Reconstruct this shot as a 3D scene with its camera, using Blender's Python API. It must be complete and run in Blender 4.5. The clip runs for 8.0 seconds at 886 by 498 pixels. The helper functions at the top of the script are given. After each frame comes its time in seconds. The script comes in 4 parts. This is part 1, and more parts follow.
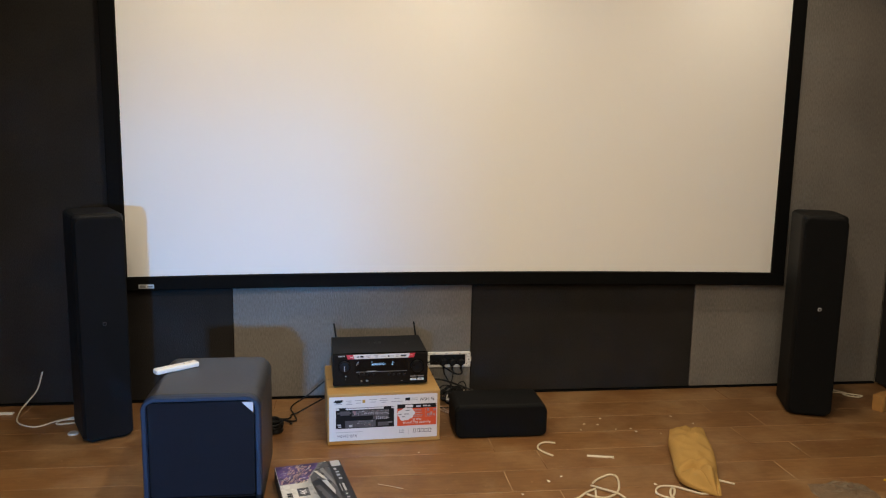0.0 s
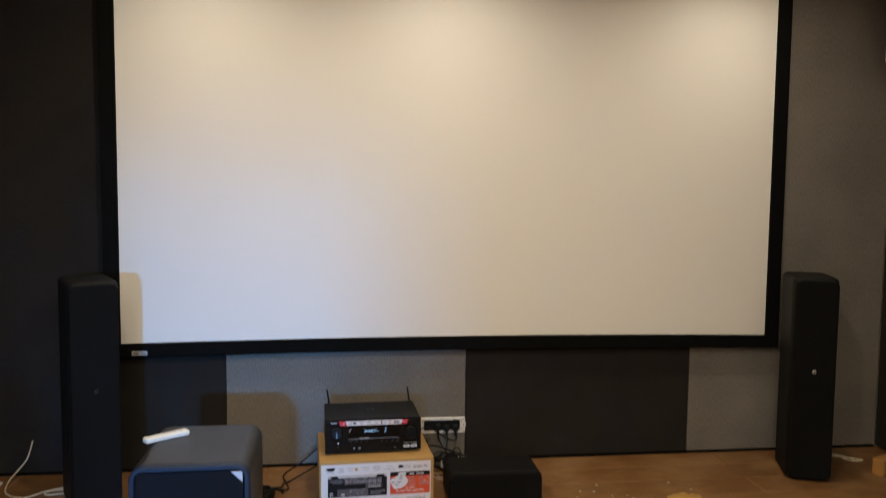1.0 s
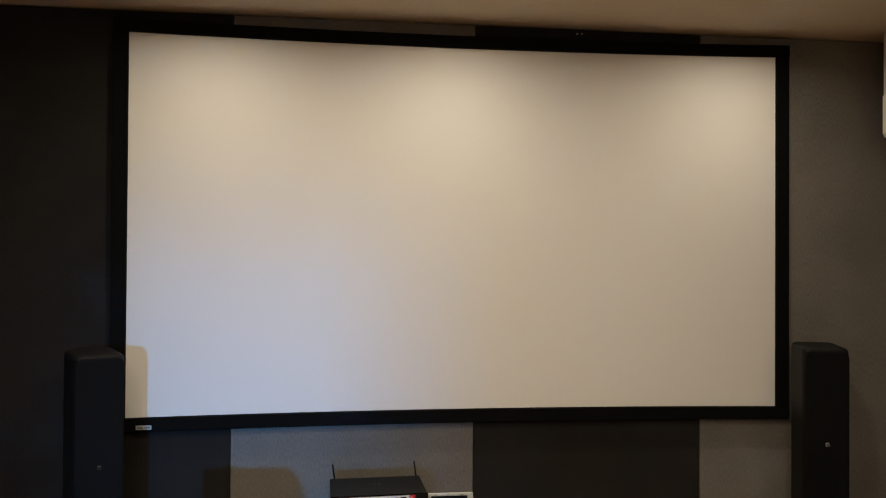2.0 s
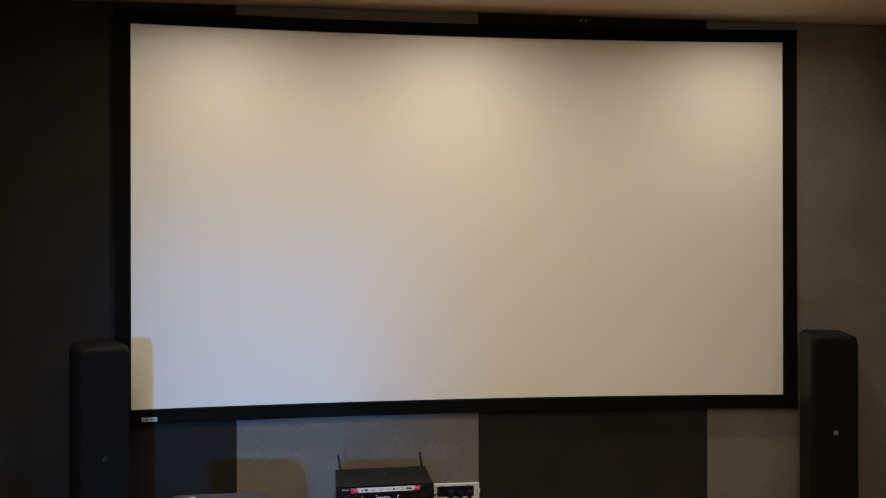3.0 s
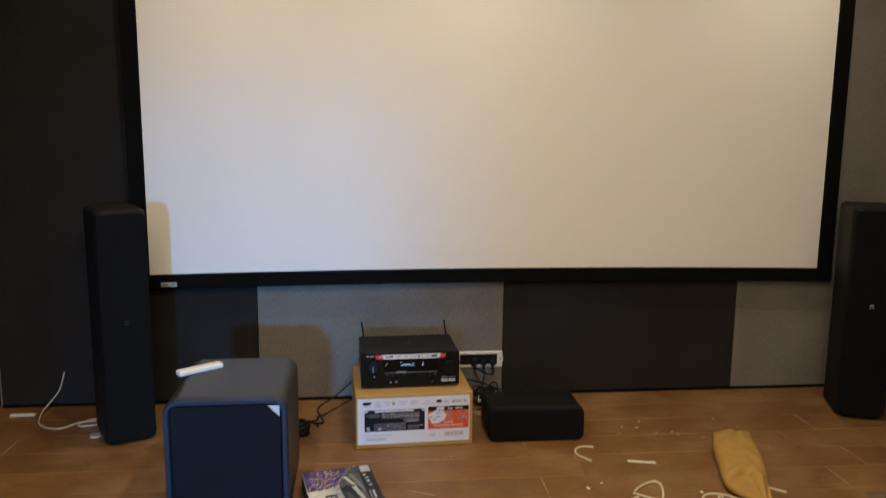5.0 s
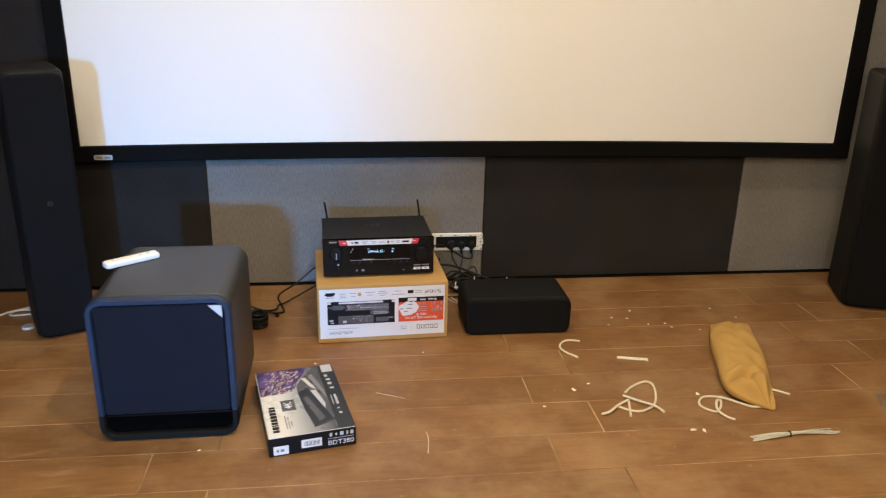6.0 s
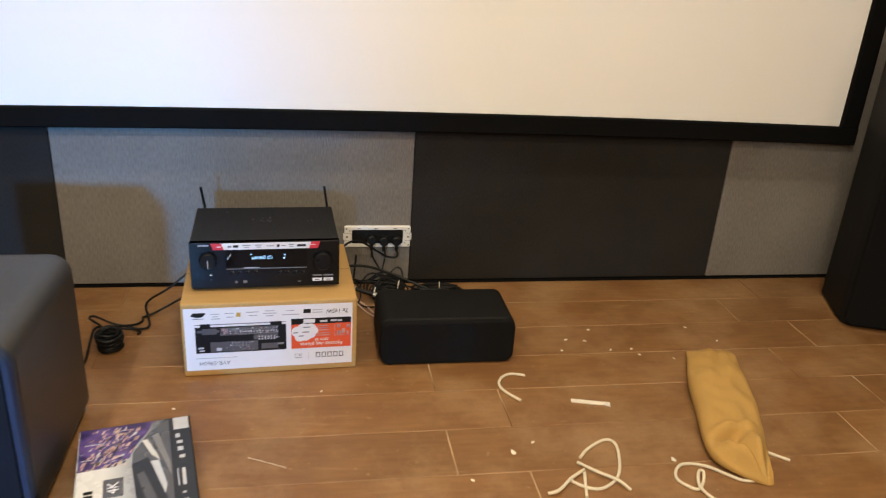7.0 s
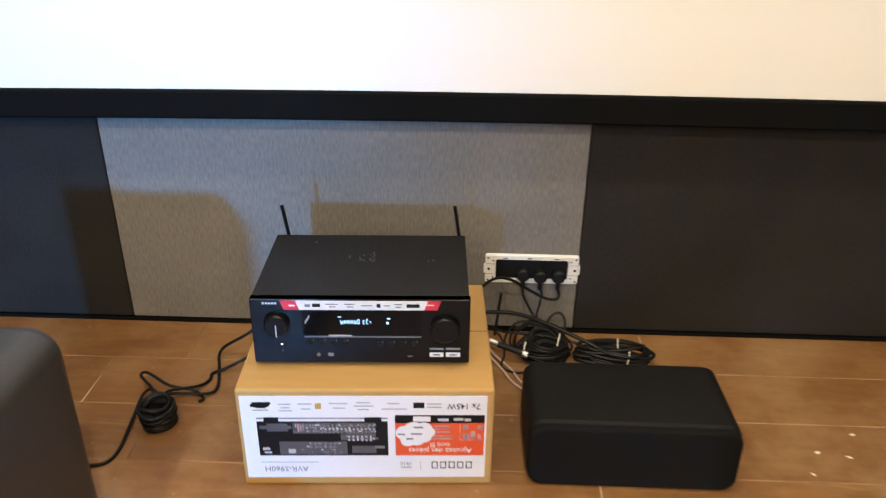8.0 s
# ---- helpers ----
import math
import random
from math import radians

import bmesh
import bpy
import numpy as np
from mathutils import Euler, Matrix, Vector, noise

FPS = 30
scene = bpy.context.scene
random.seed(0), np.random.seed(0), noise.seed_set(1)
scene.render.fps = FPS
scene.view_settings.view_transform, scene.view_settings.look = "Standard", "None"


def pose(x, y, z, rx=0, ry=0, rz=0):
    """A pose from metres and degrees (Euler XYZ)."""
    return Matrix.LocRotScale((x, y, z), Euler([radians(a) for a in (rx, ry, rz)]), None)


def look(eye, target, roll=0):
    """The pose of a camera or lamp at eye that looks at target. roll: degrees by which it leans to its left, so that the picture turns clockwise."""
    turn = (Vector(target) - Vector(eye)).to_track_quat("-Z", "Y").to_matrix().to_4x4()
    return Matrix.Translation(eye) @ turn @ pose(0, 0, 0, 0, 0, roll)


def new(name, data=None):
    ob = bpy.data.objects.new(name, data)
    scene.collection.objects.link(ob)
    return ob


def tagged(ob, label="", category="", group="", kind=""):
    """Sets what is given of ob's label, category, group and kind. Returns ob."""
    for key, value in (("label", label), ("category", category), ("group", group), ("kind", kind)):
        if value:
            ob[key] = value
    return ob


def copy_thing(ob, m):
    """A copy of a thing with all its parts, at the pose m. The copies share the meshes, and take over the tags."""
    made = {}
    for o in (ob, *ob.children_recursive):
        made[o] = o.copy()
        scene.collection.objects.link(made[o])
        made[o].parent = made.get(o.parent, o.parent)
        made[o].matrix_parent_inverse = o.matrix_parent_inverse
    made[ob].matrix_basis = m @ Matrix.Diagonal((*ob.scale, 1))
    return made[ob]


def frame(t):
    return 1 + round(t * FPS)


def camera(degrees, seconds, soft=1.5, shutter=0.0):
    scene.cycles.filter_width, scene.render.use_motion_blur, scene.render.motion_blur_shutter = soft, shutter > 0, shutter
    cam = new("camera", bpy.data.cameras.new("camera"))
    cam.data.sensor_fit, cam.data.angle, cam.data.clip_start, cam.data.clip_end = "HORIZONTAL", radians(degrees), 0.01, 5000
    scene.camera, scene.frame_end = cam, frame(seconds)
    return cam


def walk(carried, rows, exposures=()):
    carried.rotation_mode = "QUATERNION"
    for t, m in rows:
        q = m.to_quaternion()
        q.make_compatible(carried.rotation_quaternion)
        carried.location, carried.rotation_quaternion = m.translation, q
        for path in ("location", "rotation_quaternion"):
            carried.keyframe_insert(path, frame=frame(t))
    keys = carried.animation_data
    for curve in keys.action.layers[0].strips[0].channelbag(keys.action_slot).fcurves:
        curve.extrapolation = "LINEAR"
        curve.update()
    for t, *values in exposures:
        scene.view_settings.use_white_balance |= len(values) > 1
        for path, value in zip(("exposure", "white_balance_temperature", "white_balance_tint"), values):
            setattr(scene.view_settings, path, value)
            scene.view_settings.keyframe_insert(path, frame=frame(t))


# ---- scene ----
cam = camera(59.5, 8.0, soft=1.2, shutter=0.3)
PATH = [
    (0, (-0.618, -3.881, 1.395), (-0.365, -1.922, 1.083), 1.0),
    (0.5, (-0.598, -3.898, 1.403), (-0.344, -1.939, 1.092), 0.6),
    (0.7, (-0.595, -3.901, 1.405), (-0.340, -1.935, 1.132), 0.6),
    (1, (-0.585, -3.908, 1.415), (-0.333, -1.93, 1.26), 0.6),
    (1.2, (-0.593, -3.916, 1.428), (-0.343, -1.930, 1.379), 0.55),
    (1.5, (-0.606, -3.923, 1.442), (-0.359, -1.938, 1.465), 0.6),
    (1.7, (-0.606, -3.924, 1.438), (-0.359, -1.939, 1.462), 0.5),
    (2.8, (-0.584, -3.906, 1.416), (-0.356, -1.919, 1.421), -0.1),
    (3, (-0.581, -3.905, 1.419), (-0.359, -1.917, 1.42), -0.1),
    (3.5, (-0.608, -3.9, 1.412), (-0.379, -1.913, 1.409), -0.1),
    (4, (-0.62, -3.885, 1.423), (-0.383, -1.899, 1.404), 0.0),
    (4.5, (-0.616, -3.828, 1.388), (-0.381, -1.843, 1.316), 0.1),
    (4.7, (-0.62, -3.793, 1.382), (-0.403, -1.813, 1.204), 0.25),
    (5, (-0.643, -3.737, 1.369), (-0.446, -1.772, 1.047), 0.5),
    (5.2, (-0.696, -3.685, 1.363), (-0.49, -1.741, 0.94), 0.6),
    (6.3, (-0.479, -3.175, 1.307), (-0.224, -1.317, 0.612), 1.9),
    (6.5, (-0.429, -3.06, 1.288), (-0.158, -1.21, 0.577), 2.7),
    (6.8, (-0.385, -2.81, 1.282), (-0.069, -0.981, 0.538), 3.7),
    (7, (-0.336, -2.647, 1.263), (0.007, -0.834, 0.493), 3.8),
    (7.2, (-0.271, -2.507, 1.24), (0.017, -0.69, 0.456), 3.1),
    (7.4, (-0.238, -2.326, 1.216), (-0.01, -0.509, 0.411), 2.5),
    (7.5, (-0.23, -2.237, 1.206), (-0.081, -0.418, 0.384), 1.7),
    (7.6, (-0.229, -2.141, 1.214), (-0.158, -0.335, 0.357), 1.1),
    (7.7, (-0.227, -2.067, 1.207), (-0.228, -0.265, 0.341), 0.7),
    (7.8, (-0.223, -1.983, 1.195), (-0.264, -0.185, 0.319), 0.6),
    (8, (-0.255, -1.81, 1.132), (-0.316, -0.016, 0.25), 0.6),
]
EXPOSURES = [(0, 0.11, 6600, 7), (0.6, 0.11, 6600, 7), (1.5, -0.33, 6650, 7), (4.3, -0.35, 6650, 7), (5.2, -0.03, 6850, 7), (6.3, 0.66, 6600, 7),
             (6.6, 0.67, 6600, 7), (7.0, 0.65, 6600, 7), (7.5, 0.85, 6400, 7), (8, 0.95, 6450, 7)]
walk(cam, [(t, look(eye, target, roll)) for t, eye, target, roll in PATH], EXPOSURES)

# ---- room sizes ----
LEFT, RIGHT, BACK, TOP = -2.385, 2.36, -6.6, 2.63
SEAMS = (LEFT, -1.171, 0.039, 1.255, RIGHT)
ROW, PLANK = 0.1875, 1.18

# ---- light ----
world = bpy.data.worlds.new("world")
scene.world = world
world.use_nodes = True
sky = world.node_tree.nodes.new("ShaderNodeTexSky")
sky.sky_type, sky.sun_disc, sky.sun_elevation, sky.sun_rotation = "NISHITA", False, radians(30), radians(190)
world.node_tree.links.new(sky.outputs[0], world.node_tree.nodes["Background"].inputs[0])
world.node_tree.nodes["Background"].inputs[1].default_value = 0.08

WARM, DAY = (1.0, 0.855, 0.665), (0.07, 0.40, 1.0)
# only the row by the screen is known; rows behind are unseen, added fill
SPOTS = [(x, y) for y in (-0.62, -2.3, -4.0, -5.6) for x in (-1.25, -0.09, 1.38) if x < 1 or y > -1 or y < -5]
SPOT_W, DAY_W = 25.0, 12.4


def lamp(name, kind, m, watts, colour):
    data = bpy.data.lights.new(name, kind)
    data.energy, data.color = watts, colour
    ob = new(name, data)
    ob.matrix_world = m
    return ob


for x, y in SPOTS:
    bulb = lamp("downlight_bulb", "AREA", pose(x, y, TOP - 0.012), SPOT_W * (0.5 if x < -1 and -3 < y < -1 else 1.0 if y < -1 else 0.25 if x < -1 else 0.27), WARM)
    bulb.data.spread = radians(162 if y > -1 else 180)
    bulb.data.shape, bulb.data.size = "DISK", 0.07
DOOR = (-1.4, 1.02)
day = lamp("daylight", "AREA", look((-1.536, BACK - 2.6, 1.275), (-1.055, 0, 0.15)), DAY_W, DAY)
day.data.shape, day.data.size, day.data.size_y, day.data.spread = "RECTANGLE", 0.34, 0.30, radians(28)


# ---- materials ----
def material(name, colour, rough=0.6, metal=0.0, dark=None, grain=40.0, stretch=(1, 1, 1), bump=0.0, blotch=3.0, amount=0.5,
             sheen=0.0, coat=0.0, spread=0.0, specular=0.5):
    """A surface that wanders between two colours at two scales, with fine relief."""
    mat = bpy.data.materials.new(name)
    mat.use_nodes = True
    nt = mat.node_tree
    n, l = nt.nodes, nt.links
    bsdf = n["Principled BSDF"]
    dark = dark or [c * 0.72 for c in colour]
    co = n.new("ShaderNodeTexCoord")
    mp = n.new("ShaderNodeMapping")
    mp.inputs["Scale"].default_value = stretch
    l.new(co.outputs["Object"], mp.inputs[0])
    fine, wide = n.new("ShaderNodeTexNoise"), n.new("ShaderNodeTexNoise")
    fine.inputs["Scale"].default_value, fine.inputs["Detail"].default_value = grain, 5
    wide.inputs["Scale"].default_value, wide.inputs["Detail"].default_value = blotch, 4
    l.new(mp.outputs[0], fine.inputs["Vector"])
    l.new(co.outputs["Object"], wide.inputs["Vector"])
    mix = n.new("ShaderNodeMath")
    mix.operation = "MULTIPLY_ADD"
    mix.inputs[1].default_value = 0.5
    half = n.new("ShaderNodeMath")
    half.operation = "MULTIPLY"
    half.inputs[1].default_value = 0.5
    l.new(wide.outputs[0], half.inputs[0])
    l.new(fine.outputs[0], mix.inputs[0])
    l.new(half.outputs[0], mix.inputs[2])
    ramp = n.new("ShaderNodeMapRange")
    ramp.inputs[1].default_value, ramp.inputs[2].default_value = 0.5 - 0.3 / max(amount, 0.05) * 0.5, 0.5 + 0.3 / max(amount, 0.05) * 0.5
    l.new(mix.outputs[0], ramp.inputs[0])
    col = n.new("ShaderNodeMix")
    col.data_type = "RGBA"
    col.inputs[6].default_value, col.inputs[7].default_value = (*dark, 1), (*colour, 1)
    l.new(ramp.outputs[0], col.inputs[0])
    last = col.outputs[2]
    if spread:
        info, hsv, val = n.new("ShaderNodeObjectInfo"), n.new("ShaderNodeHueSaturation"), n.new("ShaderNodeMapRange")
        val.inputs[3].default_value, val.inputs[4].default_value = 1 - spread, 1 + spread
        l.new(info.outputs["Random"], val.inputs[0])
        l.new(val.outputs[0], hsv.inputs["Value"])
        l.new(last, hsv.inputs["Color"])
        last = hsv.outputs[0]
    l.new(last, bsdf.inputs["Base Color"])
    rr = n.new("ShaderNodeMapRange")
    rr.inputs[3].default_value, rr.inputs[4].default_value = min(1, rough + 0.08), max(0.03, rough - 0.08)
    l.new(mix.outputs[0], rr.inputs[0])
    l.new(rr.outputs[0], bsdf.inputs["Roughness"])
    bsdf.inputs["Metallic"].default_value = metal
    bsdf.inputs["Specular IOR Level"].default_value = specular
    bsdf.inputs["Sheen Weight"].default_value = sheen
    bsdf.inputs["Coat Weight"].default_value = coat
    if bump:
        b = n.new("ShaderNodeBump")
        b.inputs["Strength"].default_value, b.inputs["Distance"].default_value = bump, 0.003
        l.new(fine.outputs[0], b.inputs["Height"])
        l.new(b.outputs[0], bsdf.inputs["Normal"])
    return mat


def glow(name, colour, strength):
    mat = bpy.data.materials.new(name)
    mat.use_nodes = True
    b = mat.node_tree.nodes["Principled BSDF"]
    b.inputs["Base Color"].default_value = (0.02, 0.02, 0.02, 1)
    b.inputs["Emission Color"].default_value, b.inputs["Emission Strength"].default_value = (*colour, 1), strength
    return mat


M_DARK = material("charcoal_fabric", (0.0248, 0.0224, 0.0204), 0.95, dark=(0.0152, 0.0137, 0.0124), grain=240, stretch=(1, 1, 0.4), bump=0.6, amount=0.9, sheen=0.03, specular=0.1)
M_GREY = material("grey_fabric", (0.209, 0.194, 0.175), 0.95, dark=(0.130, 0.120, 0.107), grain=200, stretch=(1, 1, 0.24), bump=0.9, amount=1.1, blotch=2, sheen=0.05, specular=0.15)
M_PAINT = material("wall_paint", (0.62, 0.56, 0.47), 0.9, grain=90, bump=0.1)
M_CEIL = material("ceiling_paint", (0.70, 0.60, 0.46), 0.9, dark=(0.62, 0.53, 0.41), grain=60, bump=0.08)
M_SCREEN = material("matte_white_vinyl", (0.83, 0.82, 0.80), 0.95, dark=(0.81, 0.80, 0.78), grain=300, bump=0.05, specular=0.1)
M_VELVET = material("black_velvet", (0.006, 0.006, 0.006), 1.0, grain=300, bump=0.2, specular=0.05)
M_GROUT = material("dusty_joint", (0.46, 0.315, 0.18), 0.95, dark=(0.15, 0.072, 0.026), grain=3.4, blotch=1.7, amount=1.7)
M_BLACK = material("black_satin", (0.006, 0.006, 0.006), 0.6, specular=0.15, grain=120, bump=0.08)
M_GRILLE = material("black_grille_cloth", (0.0072, 0.0073, 0.0078), 0.95, grain=500, bump=0.6, specular=0.1)
M_VINYL = material("dark_vinyl", (0.026, 0.025, 0.024), 0.40, grain=260, bump=0.3, specular=0.5)
M_LACQUER = material("black_lacquer", (0.0068, 0.0064, 0.006), 0.6, grain=150, bump=0.05, specular=0.2)
# subwoofer front: black cloth and trim, the daylight's blue put into both colours
M_SUBCLOTH_DAYLIT = material("sub_cloth_daylit", (0.009, 0.011, 0.016), 0.95, grain=500, bump=0.6, specular=0.1)
M_TRIM_DAYLIT = material("sub_trim_daylit", (0.012, 0.022, 0.050), 0.5, specular=0.35, grain=200, bump=0.1)
M_CASE = material("receiver_case", (0.0075, 0.0072, 0.0066), 0.5, grain=200, stretch=(1, 0.06, 1), bump=0.3, specular=0.24)
# worn print on the receiver; also the left speaker badge, darkened as if shaded
M_WORN_DIM = material("worn_label_dim_badge", (0.05, 0.05, 0.048), 0.4, dark=(0.012, 0.012, 0.012), grain=160, amount=1.5)
# near-black for the shade in the sub port and between socket modules
M_SLOT = material("slot_shade", (0.0009, 0.0009, 0.0009), 0.9, specular=0.03)
M_FACE = material("receiver_face", (0.0045, 0.0045, 0.005), 0.24, grain=200, specular=0.17)
M_FACE.node_tree.nodes["Principled BSDF"].inputs["Anisotropic"].default_value = 0.9
brush = M_FACE.node_tree.nodes.new("ShaderNodeCombineXYZ")
brush.inputs[2].default_value = 1.0
M_FACE.node_tree.links.new(brush.outputs[0], M_FACE.node_tree.nodes["Principled BSDF"].inputs["Tangent"])
M_GLOSS = material("gloss_black", (0.003, 0.003, 0.0035), 0.10, specular=0.18)
M_KNOB = material("knob_black", (0.004, 0.004, 0.004), 0.36, specular=0.22)
M_KRAFT = material("kraft_cardboard", (0.45, 0.265, 0.086), 0.8, dark=(0.36, 0.208, 0.066), grain=70, stretch=(0.15, 1, 1), bump=0.15)
M_WHITE = material("white_print", (0.70, 0.69, 0.69), 0.5, dark=(0.63, 0.62, 0.62), grain=30)
M_PLASTIC = material("white_plastic", (0.76, 0.75, 0.72), 0.4, dark=(0.68, 0.67, 0.63), grain=25)
M_RED = material("red_print", (0.60, 0.045, 0.014), 0.5, dark=(0.62, 0.095, 0.016), grain=8, amount=0.9)
M_TAG = material("red_sticker", (0.62, 0.03, 0.05), 0.4)
M_INK = material("black_ink", (0.006, 0.006, 0.0065), 0.45, specular=0.2)
M_MID = material("grey_ink", (0.20, 0.20, 0.21), 0.5)
M_SILVER = material("silver_metal", (0.40, 0.39, 0.37), 0.35, metal=0.9)
M_PALE = material("silver_badge", (0.60, 0.61, 0.63), 0.4, metal=0.3)
M_FAINT = material("pale_grey_ink", (0.36, 0.36, 0.37), 0.5)
M_GOLD = material("gold_ink", (0.5, 0.3, 0.05), 0.5)
M_PURPLE = material("purple_print", (0.115, 0.065, 0.22), 0.35, dark=(0.03, 0.015, 0.075), grain=28, blotch=14, amount=1.2)
M_LIGHTS = material("city_print", (0.62, 0.42, 0.36), 0.35, dark=(0.20, 0.10, 0.14), grain=80, amount=1.2)
M_NIGHT = material("night_print", (0.015, 0.015, 0.017), 0.3, dark=(0.007, 0.007, 0.008), grain=20)
M_CARD = material("silver_print", (0.56, 0.55, 0.52), 0.3, dark=(0.42, 0.42, 0.42), grain=10, blotch=5, amount=0.8)
M_SHADE = material("graphite_print", (0.10, 0.10, 0.11), 0.28, dark=(0.04, 0.04, 0.045), grain=12, blotch=8)
M_CLOTH = material("mustard_cotton", (0.46, 0.278, 0.086), 0.9, dark=(0.36, 0.212, 0.062), grain=300, bump=0.3, blotch=9, specular=0.2)
M_ROPE = material("cotton_cord", (0.72, 0.64, 0.48), 0.85, grain=220, bump=0.4)
M_CABLE = material("black_rubber", (0.006, 0.006, 0.006), 0.5, grain=90, specular=0.25)
M_PINK = material("speaker_wire", (0.62, 0.45, 0.36), 0.4)
M_PAPER = material("paper_scrap", (0.80, 0.74, 0.62), 0.8)
M_TIE = material("translucent_nylon", (0.62, 0.62, 0.52), 0.3, grain=60)
M_FILM = material("clear_film", (0.30, 0.25, 0.19), 0.07, dark=(0.22, 0.17, 0.12), grain=18, bump=0.5)
clear, thin = M_FILM.node_tree.nodes.new("ShaderNodeBsdfTransparent"), M_FILM.node_tree.nodes.new("ShaderNodeMixShader")
clear.inputs[0].default_value = (0.96, 0.95, 0.93, 1)
thin.inputs[0].default_value = 0.42
M_FILM.node_tree.links.new(clear.outputs[0], thin.inputs[1])
M_FILM.node_tree.links.new(M_FILM.node_tree.nodes["Principled BSDF"].outputs[0], thin.inputs[2])
M_FILM.node_tree.links.new(thin.outputs[0], M_FILM.node_tree.nodes["Material Output"].inputs[0])
M_YELLOW = material("yellow_plastic", (0.72, 0.50, 0.03), 0.45)
M_WOOD = material("raw_wood", (0.50, 0.25, 0.07), 0.7, grain=30, stretch=(0.2, 1, 1), bump=0.2)
M_LENS = glow("lamp_glow", (1.0, 0.82, 0.6), 14)
M_DIGIT = glow("display_digit", (0.35, 0.62, 1.0), 1.3)
M_BLUE = glow("standby_led", (0.8, 0.9, 1.0), 1.2)
M_GLASS = bpy.data.materials.new("window_glass")
M_GLASS.use_nodes = True
M_GLASS.node_tree.nodes["Principled BSDF"].inputs["Transmission Weight"].default_value = 1.0
M_GLASS.node_tree.nodes["Principled BSDF"].inputs["Roughness"].default_value = 0.02


def plank_material():
    """Brown wood-look floor board, grain along the board, scuffed and dusty."""
    mat = material("brown_plank", (0.222, 0.108, 0.037), 0.46, dark=(0.152, 0.069, 0.021), grain=22, stretch=(0.35, 2.6, 1), bump=0.1, blotch=5, amount=1.0, spread=0.13)
    nt = mat.node_tree
    n, l = nt.nodes, nt.links
    bsdf = n["Principled BSDF"]
    old = bsdf.inputs["Base Color"].links[0].from_socket
    geo = n.new("ShaderNodeNewGeometry")
    dust, scuff = n.new("ShaderNodeTexNoise"), n.new("ShaderNodeTexNoise")
    dust.inputs["Scale"].default_value, dust.inputs["Detail"].default_value, dust.inputs["Roughness"].default_value = 2.6, 9, 0.7
    scuff.inputs["Scale"].default_value, scuff.inputs["Detail"].default_value = 38, 3
    for tex in (dust, scuff):
        l.new(geo.outputs["Position"], tex.inputs["Vector"])
    a, b, m = n.new("ShaderNodeMapRange"), n.new("ShaderNodeMapRange"), n.new("ShaderNodeMath")
    a.inputs[1].default_value, a.inputs[2].default_value, a.inputs[4].default_value = 0.46, 0.76, 0.62
    b.inputs[1].default_value, b.inputs[2].default_value, b.inputs[4].default_value = 0.66, 0.74, 0.4
    l.new(dust.outputs[0], a.inputs[0])
    l.new(scuff.outputs[0], b.inputs[0])
    m.operation = "MAXIMUM"
    l.new(a.outputs[0], m.inputs[0])
    l.new(b.outputs[0], m.inputs[1])
    # pale smears left by dragged things
    drag, smear, level, both = n.new("ShaderNodeMapping"), n.new("ShaderNodeTexNoise"), n.new("ShaderNodeMapRange"), n.new("ShaderNodeMath")
    drag.inputs["Rotation"].default_value, drag.inputs["Scale"].default_value = (0, 0, 0.45), (4, 26, 1)
    smear.inputs["Scale"].default_value, smear.inputs["Detail"].default_value, smear.inputs["Distortion"].default_value = 1.0, 5, 0.5
    level.inputs[1].default_value, level.inputs[2].default_value, level.inputs[4].default_value = 0.62, 0.80, 0.55
    l.new(geo.outputs["Position"], drag.inputs[0])
    l.new(drag.outputs[0], smear.inputs["Vector"])
    l.new(smear.outputs[0], level.inputs[0])
    both.operation = "MAXIMUM"
    l.new(m.outputs[0], both.inputs[0])
    l.new(level.outputs[0], both.inputs[1])
    m = both
    # worn reddish patches, wiped across the boards
    swirl, wear, patch, turn = n.new("ShaderNodeTexNoise"), n.new("ShaderNodeMapRange"), n.new("ShaderNodeMix"), n.new("ShaderNodeMapping")
    turn.inputs["Rotation"].default_value, turn.inputs["Scale"].default_value = (0, 0, 0.6), (1, 1.7, 1)
    l.new(geo.outputs["Position"], turn.inputs[0])
    l.new(turn.outputs[0], swirl.inputs["Vector"])
    swirl.inputs["Scale"].default_value, swirl.inputs["Detail"].default_value, swirl.inputs["Roughness"].default_value = 3.2, 6, 0.62
    swirl.inputs["Distortion"].default_value = 0.6
    wear.inputs[1].default_value, wear.inputs[2].default_value, wear.inputs[4].default_value = 0.48, 0.66, 0.58
    l.new(swirl.outputs[0], wear.inputs[0])
    patch.data_type = "RGBA"
    patch.inputs[7].default_value = (0.140, 0.056, 0.019, 1)
    l.new(wear.outputs[0], patch.inputs[0])
    l.new(old, patch.inputs[6])
    mix = n.new("ShaderNodeMix")
    mix.data_type = "RGBA"
    mix.inputs[7].default_value = (0.40, 0.255, 0.128, 1)
    l.new(m.outputs[0], mix.inputs[0])
    l.new(patch.outputs[2], mix.inputs[6])
    l.new(mix.outputs[2], bsdf.inputs["Base Color"])
    return mat


M_PLANK = plank_material()


